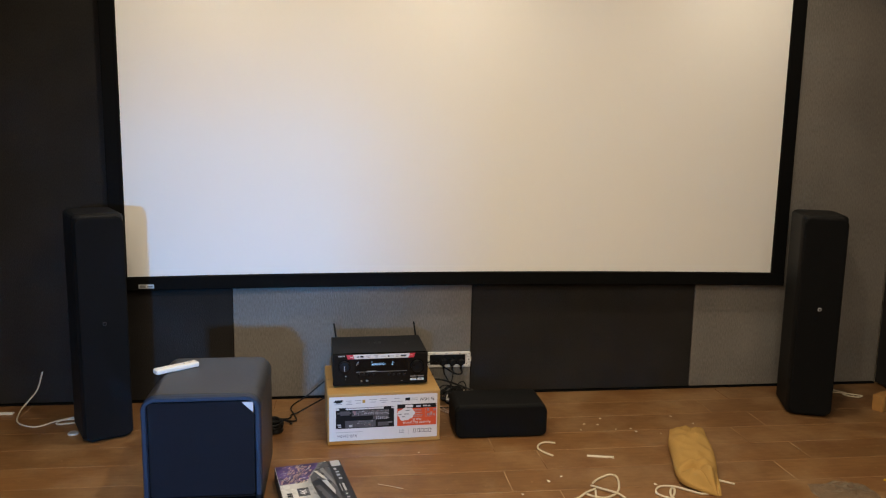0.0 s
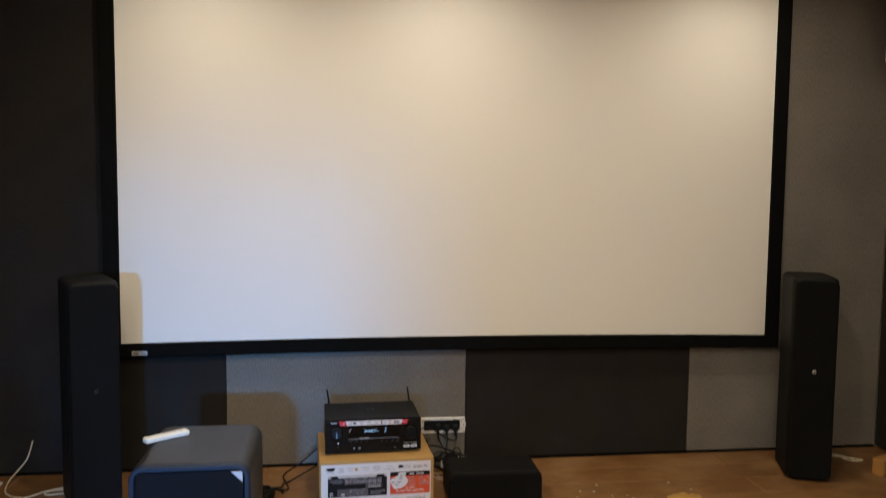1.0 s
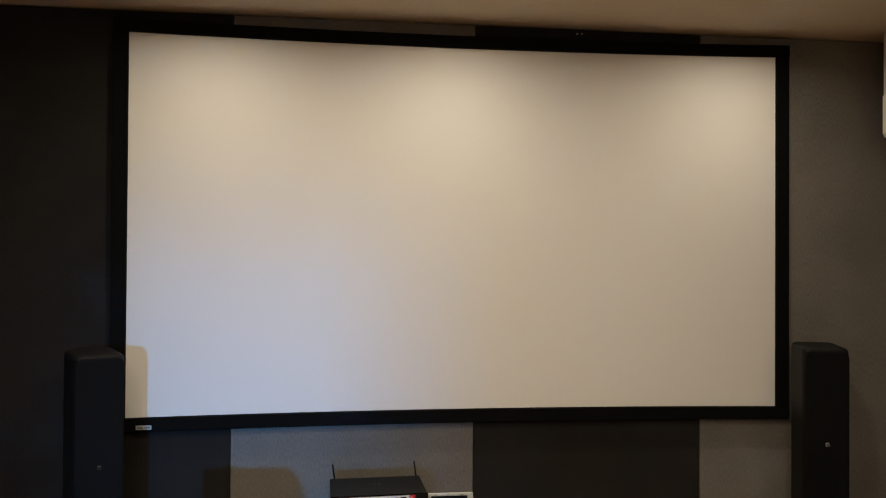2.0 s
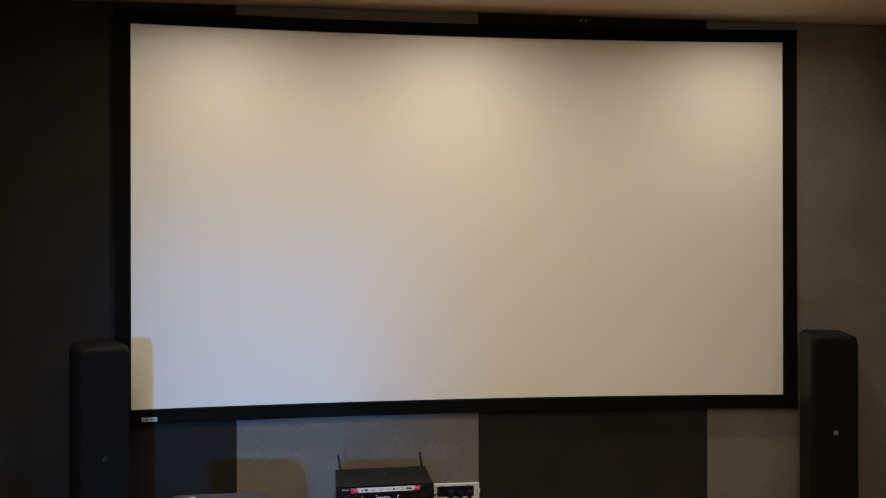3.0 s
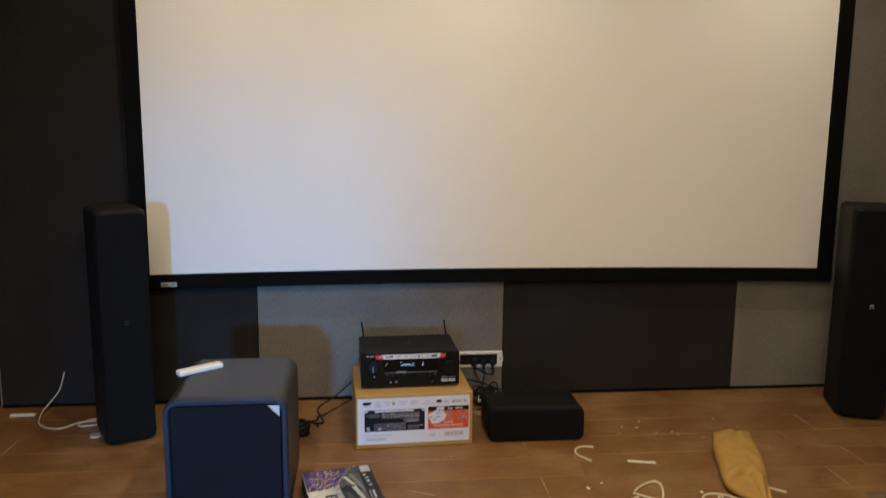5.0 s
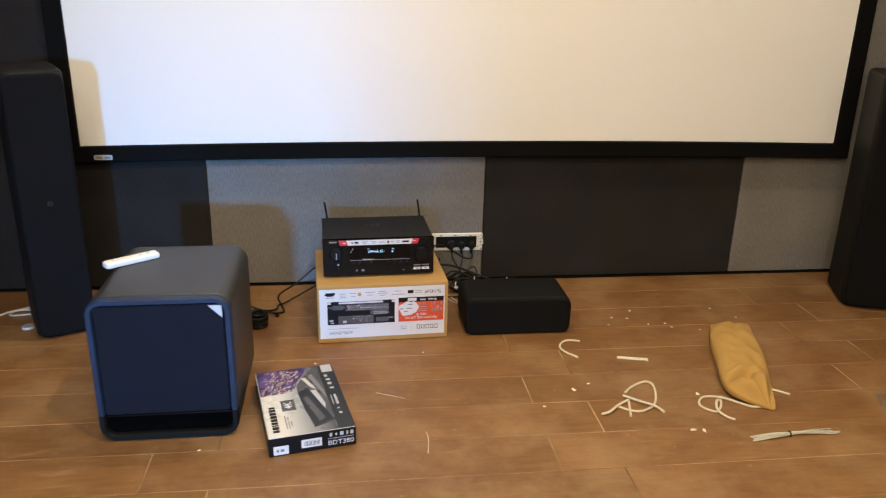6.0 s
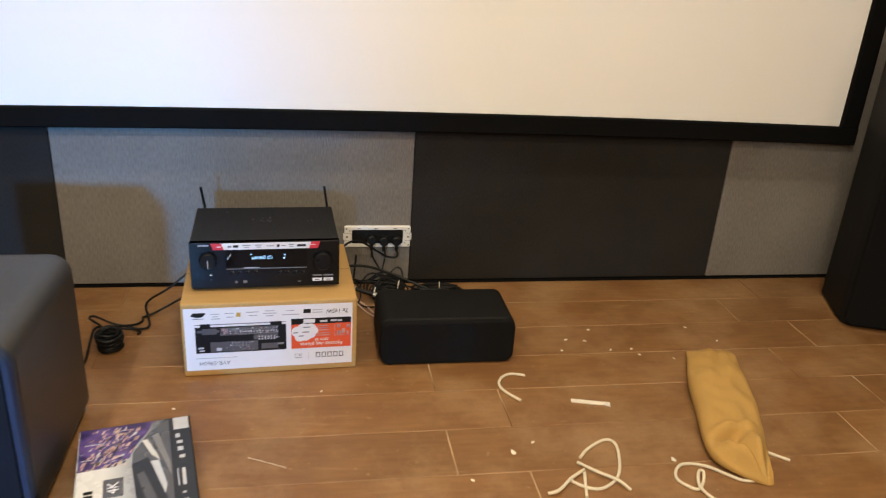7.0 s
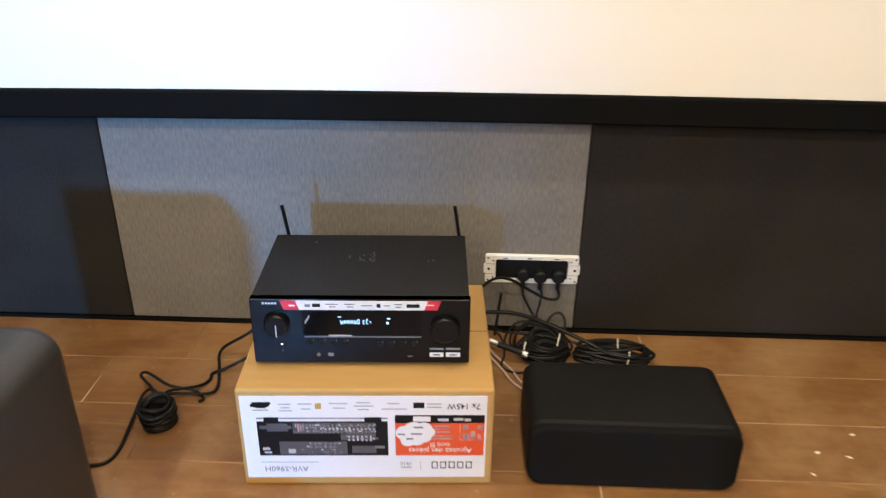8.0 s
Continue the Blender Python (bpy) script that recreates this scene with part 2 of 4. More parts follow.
def cover_material():
    """Printed cover: pale at one side, running into graphite at the other."""
    mat = material("cover_print", (0.5, 0.5, 0.5), 0.28)
    nt = mat.node_tree
    co, sep, ramp = nt.nodes.new("ShaderNodeTexCoord"), nt.nodes.new("ShaderNodeSeparateXYZ"), nt.nodes.new("ShaderNodeValToRGB")
    scale = nt.nodes.new("ShaderNodeMath")
    scale.operation, scale.inputs[1].default_value = "MULTIPLY", 1 / 0.258
    nt.links.new(co.outputs["Object"], sep.inputs[0])
    nt.links.new(sep.outputs[0], scale.inputs[0])
    nt.links.new(scale.outputs[0], ramp.inputs[0])
    ramp.color_ramp.elements[0].position, ramp.color_ramp.elements[0].color = 0.22, (0.60, 0.585, 0.55, 1)
    ramp.color_ramp.elements[1].position, ramp.color_ramp.elements[1].color = 0.80, (0.035, 0.036, 0.04, 1)
    mid = ramp.color_ramp.elements.new(0.45)
    mid.color = (0.30, 0.31, 0.32, 1)
    nt.links.new(ramp.outputs[0], nt.nodes["Principled BSDF"].inputs["Base Color"])
    return mat


M_COVER = cover_material()


# ---- builders ----
def finish(name, bm, mat, smooth=False):
    me = bpy.data.meshes.new(name)
    bm.to_mesh(me)
    bm.free()
    me.materials.append(mat)
    if smooth:
        me.shade_smooth()
    return new(name, me)


def part(name, bm, mat, parent, label="", smooth=False):
    ob = finish(name, bm, mat, smooth)
    ob.parent = parent
    if label:
        ob["label"] = label
    return ob


def thing(name, label, category, m=None, group="", kind=""):
    ob = new(name)
    ob.empty_display_size = 0.05
    ob.matrix_world = m or Matrix()
    return tagged(ob, label, category, group, kind)


def box(x0, x1, y0, y1, z0, z1, bevel=0.0, seg=2):
    bm = bmesh.new()
    bmesh.ops.create_cube(bm, size=1, matrix=Matrix.Translation(((x0 + x1) / 2, (y0 + y1) / 2, (z0 + z1) / 2)) @ Matrix.Diagonal((x1 - x0, y1 - y0, z1 - z0, 1)))
    if bevel:
        bmesh.ops.bevel(bm, geom=bm.edges[:], offset=bevel, segments=seg, affect="EDGES", profile=0.5)
    return bm


def outline(w, h, r, n=6):
    """A rounded rectangle about the origin, as a ring of points."""
    pts = []
    for cx, cy, a0 in ((w / 2 - r, h / 2 - r, 0), (-w / 2 + r, h / 2 - r, 90), (-w / 2 + r, -h / 2 + r, 180), (w / 2 - r, -h / 2 + r, 270)):
        for k in range(n + 1):
            a = radians(a0 + 90 * k / n)
            pts.append((cx + r * math.cos(a), cy + r * math.sin(a)))
    return pts


def skin(rings, caps=True):
    """Joins rings of equal length into a closed skin."""
    bm = bmesh.new()
    vs = [[bm.verts.new(p) for p in ring] for ring in rings]
    k = len(rings[0])
    for a, b in zip(vs, vs[1:]):
        for i in range(k):
            bm.faces.new((a[i], a[(i + 1) % k], b[(i + 1) % k], b[i]))
    if caps:
        bm.faces.new(vs[0][::-1])
        bm.faces.new(vs[-1])
    bmesh.ops.recalc_face_normals(bm, faces=bm.faces[:])
    return bm


def rounded_front(w, h, r, y0, y1, cx=0.0, cz=0.0, edge=0.004):
    """A rounded rectangle in the xz plane, from the front y0 to the back y1, its front edge eased."""
    rings = []
    for y, off in ((y0, edge), (y0 + edge * 0.3, edge * 0.3), (y0 + edge, 0), (y1, 0)):
        rings.append([(cx + x, y, cz + z) for x, z in outline(w - 2 * off, h - 2 * off, max(r - off, 0.001))])
    return skin(rings)


def upright(w, d, r, z0, z1, cx=0.0, cy=0.0, edge=0.012):
    """A rounded rectangle in plan, raised from z0 to z1, with its top and bottom edges eased."""
    rings = []
    for z, off in ((z0, edge * 0.5), (z0 + edge * 0.5, 0), (z1 - edge, 0), (z1 - edge * 0.4, edge * 0.3), (z1, edge)):
        rings.append([(cx + x, cy + y, z) for x, y in outline(w - 2 * off, d - 2 * off, max(r - off, 0.001))])
    return skin(rings)


def disc(r, y0, y1, cx, cz, n=28, edge=0.001):
    """A round knob or plug facing -y."""
    rings = []
    for y, rr in ((y0, r - edge), (y0 + edge, r), (y1, r)):
        rings.append([(cx + rr * math.cos(2 * math.pi * k / n), y, cz + rr * math.sin(2 * math.pi * k / n)) for k in range(n)])
    return skin(rings)


def spline(pts, steps=6):
    """Smooth way through the points."""
    p = [Vector(q) for q in pts]
    p = [2 * p[0] - p[1]] + p + [2 * p[-1] - p[-2]]
    out = []
    for i in range(1, len(p) - 2):
        for k in range(steps):
            t = k / steps
            a, b, c, d = p[i - 1:i + 3]
            out.append(0.5 * (2 * b + (c - a) * t + (2 * a - 5 * b + 4 * c - d) * t * t + (3 * b - a - 3 * c + d) * t ** 3))
    return out + [p[-2]]


def tube(pts, r, sides=8, steps=6, smooth=True):
    """A round cord along the points."""
    way = spline(pts, steps) if smooth else [Vector(q) for q in pts]
    rings, up = [], Vector((0.13, 0.27, 1)).normalized()
    for i, q in enumerate(way):
        d = (way[min(i + 1, len(way) - 1)] - way[max(i - 1, 0)]).normalized()
        s = d.cross(up)
        if s.length < 0.05:
            s = d.cross(Vector((1, 0, 0)))
        s.normalize()
        u = s.cross(d)
        rings.append([q + r * (math.cos(2 * math.pi * k / sides) * s + math.sin(2 * math.pi * k / sides) * u) for k in range(sides)])
    return skin(rings)


def lettering(name, words, size, m, mat, parent, thick=0.0003, stretch=1.0):
    """Words as a thin mesh, laid out in the local xy plane of m and centred there."""
    cu = bpy.data.curves.new(name, "FONT")
    cu.body, cu.size, cu.extrude, cu.align_x, cu.align_y, cu.resolution_u = words, size, thick, "CENTER", "CENTER", 2
    tmp = new(name, cu)
    bpy.context.view_layer.update()
    me = bpy.data.meshes.new_from_object(tmp.evaluated_get(bpy.context.evaluated_depsgraph_get()))
    bpy.data.objects.remove(tmp)
    me.materials.clear()
    me.materials.append(mat)
    ob = new(name, me)
    ob.parent = parent
    ob.matrix_local = m @ Matrix.Diagonal((stretch, 1, 1, 1))
    return ob


# ---- the room ----
wall = thing("wall_north", "screen wall clad in charcoal and grey fabric panels", "wall", kind="structure")
part("backing", box(LEFT - 0.15, RIGHT + 0.15, 0.03, 0.18, -0.05, TOP + 0.1), M_PAINT, wall)
for i in range(4):
    mat = (M_DARK, M_GREY)[i % 2]
    part("acoustic_panel", box(SEAMS[i] + 0.0015, SEAMS[i + 1] - 0.0015, 0.0, 0.028, 0.012, TOP - 0.006, 0.004), mat, wall,
         ("charcoal woven fabric panel", "grey woven fabric panel")[i % 2])
# black strip added for the shaded gap between panels and floor
part("gap_shade_strip", box(LEFT, RIGHT, -0.004, 0.028, 0.0, 0.008), M_VELVET, wall)
for name, x0, x1, face, label in (("wall_west", LEFT - 0.15, LEFT - 0.028, LEFT, "side wall clad in fabric panels"),
                                  ("wall_east", RIGHT + 0.028, RIGHT + 0.15, RIGHT, "side wall clad in dark fabric panels")):
    side = thing(name, label, "wall", kind="structure")
    part("backing", box(x0, x1, BACK - 0.15, 0.029, -0.05, TOP + 0.1), M_PAINT, side)
    for k in range(5):
        y1 = -0.004 - 1.31 * k
        a, b = sorted((face, x0 if name == "wall_east" else x1))
        part("acoustic_panel", box(a, b, y1 - 1.306, y1, 0.012, TOP - 0.006, 0.004), M_GREY if name == "wall_west" and k % 2 == 1 else M_DARK, side)
# the wall behind, with a small window
south = thing("wall_south", "plain painted back wall with a small window", "wall", kind="structure")
wx0, wx1, wz0, wz1 = DOOR[0] - 0.31, DOOR[0] + 0.25, DOOR[1] - 0.35, DOOR[1] + 0.42
for x0, x1, z0, z1 in ((LEFT - 0.15, wx0, -0.05, TOP + 0.1), (wx1, RIGHT + 0.15, -0.05, TOP + 0.1), (wx0, wx1, -0.05, wz0), (wx0, wx1, wz1, TOP + 0.1)):
    part("masonry", box(x0, x1, BACK - 0.15, BACK, z0, z1), M_PAINT, south)
window = thing("window_1", "small window with a white frame", "window", kind="structure")
for x0, x1, z0, z1 in ((wx0, wx0 + 0.04, wz0, wz1), (wx1 - 0.04, wx1, wz0, wz1), (wx0 + 0.04, wx1 - 0.04, wz0, wz0 + 0.04), (wx0 + 0.04, wx1 - 0.04, wz1 - 0.04, wz1)):
    part("window_frame", box(x0, x1, BACK - 0.14, BACK - 0.11, z0, z1, 0.003), M_PLASTIC, window)
pane = part("pane", box(wx0 + 0.04, wx1 - 0.04, BACK - 0.13, BACK - 0.124, wz0 + 0.04, wz1 - 0.04), M_GLASS, window)
pane.visible_shadow = False
tagged(finish("ceiling", box(LEFT - 0.15, RIGHT + 0.15, BACK - 0.15, 0.18, TOP, TOP + 0.12), M_CEIL), "flat cream painted ceiling", "ceiling", kind="structure")


def downlight():
    ob = thing("downlight", "round recessed warm ceiling spotlight, switched on", "light", group="ceiling spotlights")
    n = 32
    rings = []
    for r, z in ((0.036, 0.0), (0.050, 0.0), (0.052, -0.003), (0.050, -0.006), (0.040, -0.006), (0.036, -0.002)):
        rings.append([(r * math.cos(2 * math.pi * k / n), r * math.sin(2 * math.pi * k / n), z) for k in range(n)])
    part("ring", skin(rings + [rings[0]], caps=False), M_PLASTIC, ob)
    bm = bmesh.new()
    bmesh.ops.create_cone(bm, cap_ends=True, segments=n, radius1=0.0355, radius2=0.0355, depth=0.002, matrix=Matrix.Translation((0, 0, -0.001)))
    part("lens", bm, M_LENS, ob, "glowing lens")
    return ob


first = downlight()
first.matrix_world = pose(*SPOTS[0], TOP)
# fittings in the rear rows are assumed along with their lamps
for x, y in SPOTS[1:]:
    copy_thing(first, pose(x, y, TOP))


# ---- projection screen ----
def projection_screen():
    ob = thing("projection_screen", "large white fixed-frame projection screen with a black velvet border", "screen")
    w, z0, z1, b = 1.66, 0.647, 2.512, 0.072
    part("screen_fabric", box(-w - 0.01, w + 0.01, -0.030, -0.024, z0 - 0.01, z1 + 0.01), M_SCREEN, ob, "matte white screen fabric")
    # the tight fabric draws the long bars a little inwards at mid-length
    for a, c, sag in ((z0 - b + 0.004, z0, 0.018), (z1, z1 + b - 0.01, -0.020)):
        rings = []
        for k in range(33):
            x = (-w - b) + 2 * (w + b) * k / 32
            dz = sag * (1 - (x / (w + b)) ** 2)
            rings.append([(x, y, dz + z) for y, z in ((-0.001, a), (-0.043, a), (-0.048, a + 0.005), (-0.048, c - 0.005), (-0.043, c), (-0.001, c))])
        part("frame_bar", skin(rings), M_VELVET, ob)
    for x0, x1 in ((-w - b, -w), (w, w + b)):
        part("frame_bar", box(x0, x1, -0.0478, -0.001, z0 - 0.002, z1 + 0.002, 0.005, 2), M_VELVET, ob)
    for x in (0.575, 0.60):
        part("bracket_screw", disc(0.004, -0.012, -0.001, x, 2.600, 10, 0.001), M_PALE, ob, "small bright screw")
    part("maker_plate", box(-1.606, -1.534, -0.0495, -0.047, 0.594, 0.614, 0.001, 1), M_PALE, ob, "small silver plate")
    part("print", box(-1.600, -1.572, -0.0499, -0.0494, 0.598, 0.610), M_MID, ob)
    part("print", box(-1.566, -1.540, -0.0499, -0.0494, 0.600, 0.608), M_MID, ob)
    return ob


projection_screen()


# ---- loudspeakers ----
def tower(m, label, badge_mat, rise=0.0):
    """Floor-standing loudspeaker; local front faces -y, base at the origin's height."""
    ob = thing("floor_speaker", label, "loudspeaker", m, group="pair of floor-standing speakers")
    w, d, h = 0.21, 0.31, 1.005
    part("plinth", upright(w - 0.030, d - 0.030, 0.035, 0.0, 0.010, edge=0.002), M_INK, ob)
    part("cabinet", upright(w, d, 0.045, 0.006, h, cy=0.0, edge=0.018), M_LACQUER, ob, "satin black cabinet")
    part("grille", rounded_front(w - 0.014, h - 0.026, 0.032, -d / 2 - 0.012, -d / 2 + 0.01, cz=0.008 + (h - 0.016) / 2, edge=0.008), M_GRILLE, ob, "black cloth grille")
    badge = part("badge", box(-0.008, 0.008, -d / 2 - 0.0145, -d / 2 - 0.011, 0.523 + rise, 0.539 + rise, 0.002, 1), badge_mat, ob, "small square badge")
    part("badge_inset", box(-0.0045, 0.0045, -d / 2 - 0.0152, -d / 2 - 0.0142, 0.5265 + rise, 0.5355 + rise), M_INK, badge)
    part("terminal_plate", rounded_front(0.09, 0.12, 0.01, d / 2 - 0.002, d / 2 + 0.004, cz=0.2, edge=0.001), M_KNOB, ob)
    return ob


# badges are alike; the left one's shade is put into a darker material
tower(pose(-1.715, -0.330, 0, 0, 0, 26), "tall black floor-standing speaker beside the screen, daylight on its front", M_WORN_DIM)
tower(pose(1.730, -0.310, 0, 0, 0, -20), "tall black floor-standing speaker in front of the grey panel, toed in", M_PALE, 0.017)


def subwoofer(m):
    ob = thing("subwoofer", "large dark subwoofer cube with rounded trim and cloth grille", "subwoofer", m)
    w, h, d, cut = 0.406, 0.460, 0.460, 0.088
    # body: rounded section drawn back from the front
    rings = []
    for y, off in ((0.012, 0.004), (0.02, 0), (d - 0.02, 0), (d - 0.006, 0.004), (d, 0.014)):
        rings.append([(x, y, h / 2 + z) for x, z in outline(w - 2 * off, h - 2 * off, 0.052 - off, 16)])
    part("cabinet", skin(rings), M_VINYL, ob, "dark grey vinyl cabinet")
    # front surround, parted above the port: the upper arch is satin with the daylight's blue in its colour, the foot
    # below is black
    profile = ((0.012, w, h, 0.052), (-0.004, w, h, 0.052), (-0.014, w - 0.010, h - 0.010, 0.047), (-0.014, w - 0.034, h - 0.034, 0.03),
               (-0.006, w - 0.042, h - 0.042, 0.028), (0.012, w - 0.042, h - 0.042, 0.028))
    rings = []
    for y, ww, hh, r in profile:
        rings.append([(x, y, h / 2 + z) for x, z in outline(ww, hh, r, 12)])
    for name, mat, label, up in (("surround", M_TRIM_DAYLIT, "black satin surround, tinted with the blue of the daylight", True), ("port_surround", M_BLACK, "black plastic port surround", False)):
        bm = skin(rings + [rings[0]], caps=False)
        bmesh.ops.remove_doubles(bm, verts=bm.verts[:], dist=0.00001)
        bmesh.ops.bisect_plane(bm, geom=bm.verts[:] + bm.edges[:] + bm.faces[:], plane_co=(0, 0, cut + (0.0008 if up else -0.0008)), plane_no=(0, 0, 1), clear_inner=up, clear_outer=not up)
        bmesh.ops.holes_fill(bm, edges=[e for e in bm.edges if e.is_boundary])
        part(name, bm, mat, ob, label)
    part("grille", rounded_front(w - 0.046, h - 0.023 - cut, 0.012, -0.0085, 0.011, cz=(h - 0.023 + cut) / 2, edge=0.004), M_SUBCLOTH_DAYLIT, ob, "black cloth grille")
    # no cavity here: a flat sheet carries the port's inner shade as colour
    part("port_slot", box(-w / 2 + 0.022, w / 2 - 0.022, 0.006, 0.0115, 0.022, cut - 0.001), M_SLOT, ob, "flat sheet coloured as the shade inside the slot port")
    part("port_lip", rounded_front(w - 0.046, 0.006, 0.002, -0.007, 0.008, cz=cut - 0.004, edge=0.001), M_GLOSS, ob, "glossy port lip")
    bm = bmesh.new()
    f = [bm.verts.new(p) for p in ((w / 2 - 0.064, -0.0095, h - 0.026), (w / 2 - 0.025, -0.0095, h - 0.026), (w / 2 - 0.025, -0.0095, h - 0.065))]
    g = [bm.verts.new(v.co + Vector((0, -0.003, 0))) for v in f]
    bm.faces.new(f), bm.faces.new(g[::-1])
    for i in range(3):
        bm.faces.new((f[i], f[(i + 1) % 3], g[(i + 1) % 3], g[i]))
    bmesh.ops.recalc_face_normals(bm, faces=bm.faces[:])
    part("corner_badge", bm, M_PALE, ob, "triangular silver corner badge")
    return ob


subwoofer(pose(-1.113, -1.219, 0, 0, 0, 0.5))


def centre_speaker(m):
    ob = thing("centre_speaker", "low black centre speaker lying on the floor", "loudspeaker", m)
    w, d, h = 0.425, 0.24, 0.150
    rings = []
    for y, off in ((0.014, 0.003), (0.022, 0), (d - 0.02, 0), (d, 0.012)):
        rings.append([(x, y, h / 2 + z) for x, z in outline(w - 2 * off, h - 2 * off, 0.032 - off)])
    part("cabinet", skin(rings), M_BLACK, ob, "satin black cabinet")
    part("grille", rounded_front(w - 0.006, h - 0.006, 0.03, -0.004, 0.014, cz=h / 2, edge=0.006), M_GRILLE, ob, "black cloth grille")
    return ob


centre_speaker(pose(0.090, -0.590, 0, 0, 0, -0.2))


# ---- receiver and its carton ----
def face_box(name, mat, parent, org, size, u0, u1, v0, v1, y=0.0, deep=0.001, label="", shear=0.0):
    """A thin piece on a face seen from -y: u to the right and v down, in parts of the face."""
    x0, x1 = org[0] + u0 * size[0], org[0] + u1 * size[0]
    z1, z0 = org[1] - v0 * size[1], org[1] - v1 * size[1]
    bm = box(x0, x1, y - deep, y + 0.0004, z0, z1)
    if shear:
        for v in bm.verts:
            v.co.x += shear * (v.co.z - z0)
    return part(name, bm, mat, parent, label)


def receiver(m):
    ob = thing("av_receiver", "black audio-video receiver with lit display, on a carton", "receiver", m)
    w, h, d, lift = 0.425, 0.144, 0.285, 0.012
    part("case", box(-w / 2 + 0.002, w / 2 - 0.002, 0.0115, d, lift, lift + h - 0.002, 0.001), M_CASE, ob, "matte black vented case")
    part("front_panel", box(-w / 2, w / 2, -0.006, 0.012, lift - 0.002, lift + h - 0.0018, 0.0018), M_FACE, ob, "glossy black front panel")
    org, size, y = (-w / 2, lift + h), (w, h + 0.004), -0.006

    def fb(name, mat, u0, u1, v0, v1, deep=0.001, label="", shear=0.0, parent=ob):
        return face_box(name, mat, parent, org, size, u0, u1, v0, v1, y, deep, label, shear)

    fb("display_window", M_GLOSS, 0.235, 0.78, 0.19, 0.54, 0.0012, "gloss black display window")
    fb("trim_line", M_MID, 0.24, 0.775, 0.568, 0.582, 0.0012)
    fb("trim_line", M_PALE, 0.352, 0.455, 0.548, 0.562, 0.0012)
    for k in range(4):
        fb("window_mark", M_PALE, 0.246 + 0.006 * k, 0.250 + 0.006 * k, 0.33 - 0.028 * k, 0.37 - 0.028 * k, 0.0016)
    sticker = fb("sticker", M_WHITE, 0.19, 0.82, 0.03, 0.165, 0.0008, "white and red promotional sticker strip")
    fb("sticker_end", M_TAG, 0.155, 0.225, 0.03, 0.165, 0.0011, "", -0.35, sticker)
    fb("sticker_end", M_TAG, 0.79, 0.85, 0.03, 0.165, 0.0011, "", 0.35, sticker)
    for u0, u1, v0, v1, mat in ((0.25, 0.275, 0.08, 0.12, M_MID), (0.285, 0.32, 0.07, 0.12, M_INK), (0.345, 0.40, 0.07, 0.085, M_MID), (0.36, 0.39, 0.11, 0.125, M_MID),
                                (0.43, 0.475, 0.07, 0.085, M_MID), (0.44, 0.47, 0.11, 0.125, M_MID), (0.505, 0.555, 0.09, 0.105, M_MID), (0.575, 0.593, 0.07, 0.125, M_INK),
                                (0.605, 0.635, 0.09, 0.105, M_MID), (0.655, 0.69, 0.07, 0.085, M_MID), (0.66, 0.685, 0.11, 0.125, M_MID), (0.71, 0.77, 0.075, 0.125, M_INK),
                                (0.178, 0.206, 0.09, 0.11, M_WHITE), (0.80, 0.835, 0.08, 0.095, M_WHITE)):
        fb("print", mat, u0, u1, v0, v1, 0.0014, parent=sticker)
    for k in range(5):
        fb("maker_mark", M_PALE, 0.058 + 0.014 * k, 0.068 + 0.014 * k, 0.055, 0.085, 0.0006)
    # knobs
    for u, v, r, white in ((0.118, 0.37, 0.0235, True), (0.885, 0.43, 0.0275, False)):
        cx, cz = org[0] + u * size[0], org[1] - v * size[1]
        knob = part("knob", disc(r, y - 0.016, y, cx, cz, 36, 0.003), M_KNOB, ob, "round black knob")
        part("knob_ring", disc(r + 0.003, y - 0.002, y + 0.0005, cx, cz, 36, 0.001), M_GLOSS, ob)
        if white:
            part("pointer", box(cx - 0.0011, cx + 0.0011, y - 0.0168, y - 0.0155, cz - 0.022, cz + 0.004), M_PALE, knob)
        else:
            part("dimple", disc(0.004, y - 0.0166, y - 0.0155, cx - 0.016, cz + 0.006, 14), M_GLOSS, knob)
    for k in range(4):
        for u, v in ((0.265 + 0.053 * k, 0.66), (0.585 + 0.053 * k, 0.68)):
            part("button", disc(0.0052, y - 0.003, y + 0.0003, org[0] + u * size[0], org[1] - v * size[1], 16), M_KNOB, ob, "small round button")
            fb("print", M_MID, u + 0.012, u + 0.015, v - 0.04, v - 0.015, 0.0005)
    part("headphone_jack", disc(0.0042, y - 0.0015, y + 0.0003, org[0] + 0.298 * w, org[1] - 0.86 * size[1], 16), M_SILVER, ob)
    fb("usb_socket", M_MID, 0.343, 0.368, 0.83, 0.88, 0.0008)
    fb("power_button", M_KNOB, 0.121, 0.142, 0.66, 0.72, 0.0012, "small black power button")
    fb("standby_lamp", M_BLUE, 0.127, 0.137, 0.680, 0.700, 0.0016, "lit standby lamp")
    fb("print", M_MID, 0.128, 0.138, 0.79, 0.80, 0.0005)
    fb("print", M_MID, 0.712, 0.735, 0.875, 0.89, 0.0005)
    for u0, u1 in ((0.815, 0.879), (0.891, 0.957)):
        fb("logo_sticker", M_WHITE, u0, u1, 0.82, 0.885, 0.0008, "small white label")
        fb("print", M_MID, u0, u1, 0.745, 0.775, 0.0005)
        fb("print", M_INK, u0 + 0.016, u1 - 0.016, 0.845, 0.862, 0.001)
    # lit characters on the display, as short bars
    rnd = random.Random(9)
    for u in [0.408 + 0.0155 * k for k in range(6)] + [0.510 + 0.0155 * k for k in range(2)]:
        a, b = (0.300, 0.375) if rnd.random() < 0.4 else (0.318, 0.375)
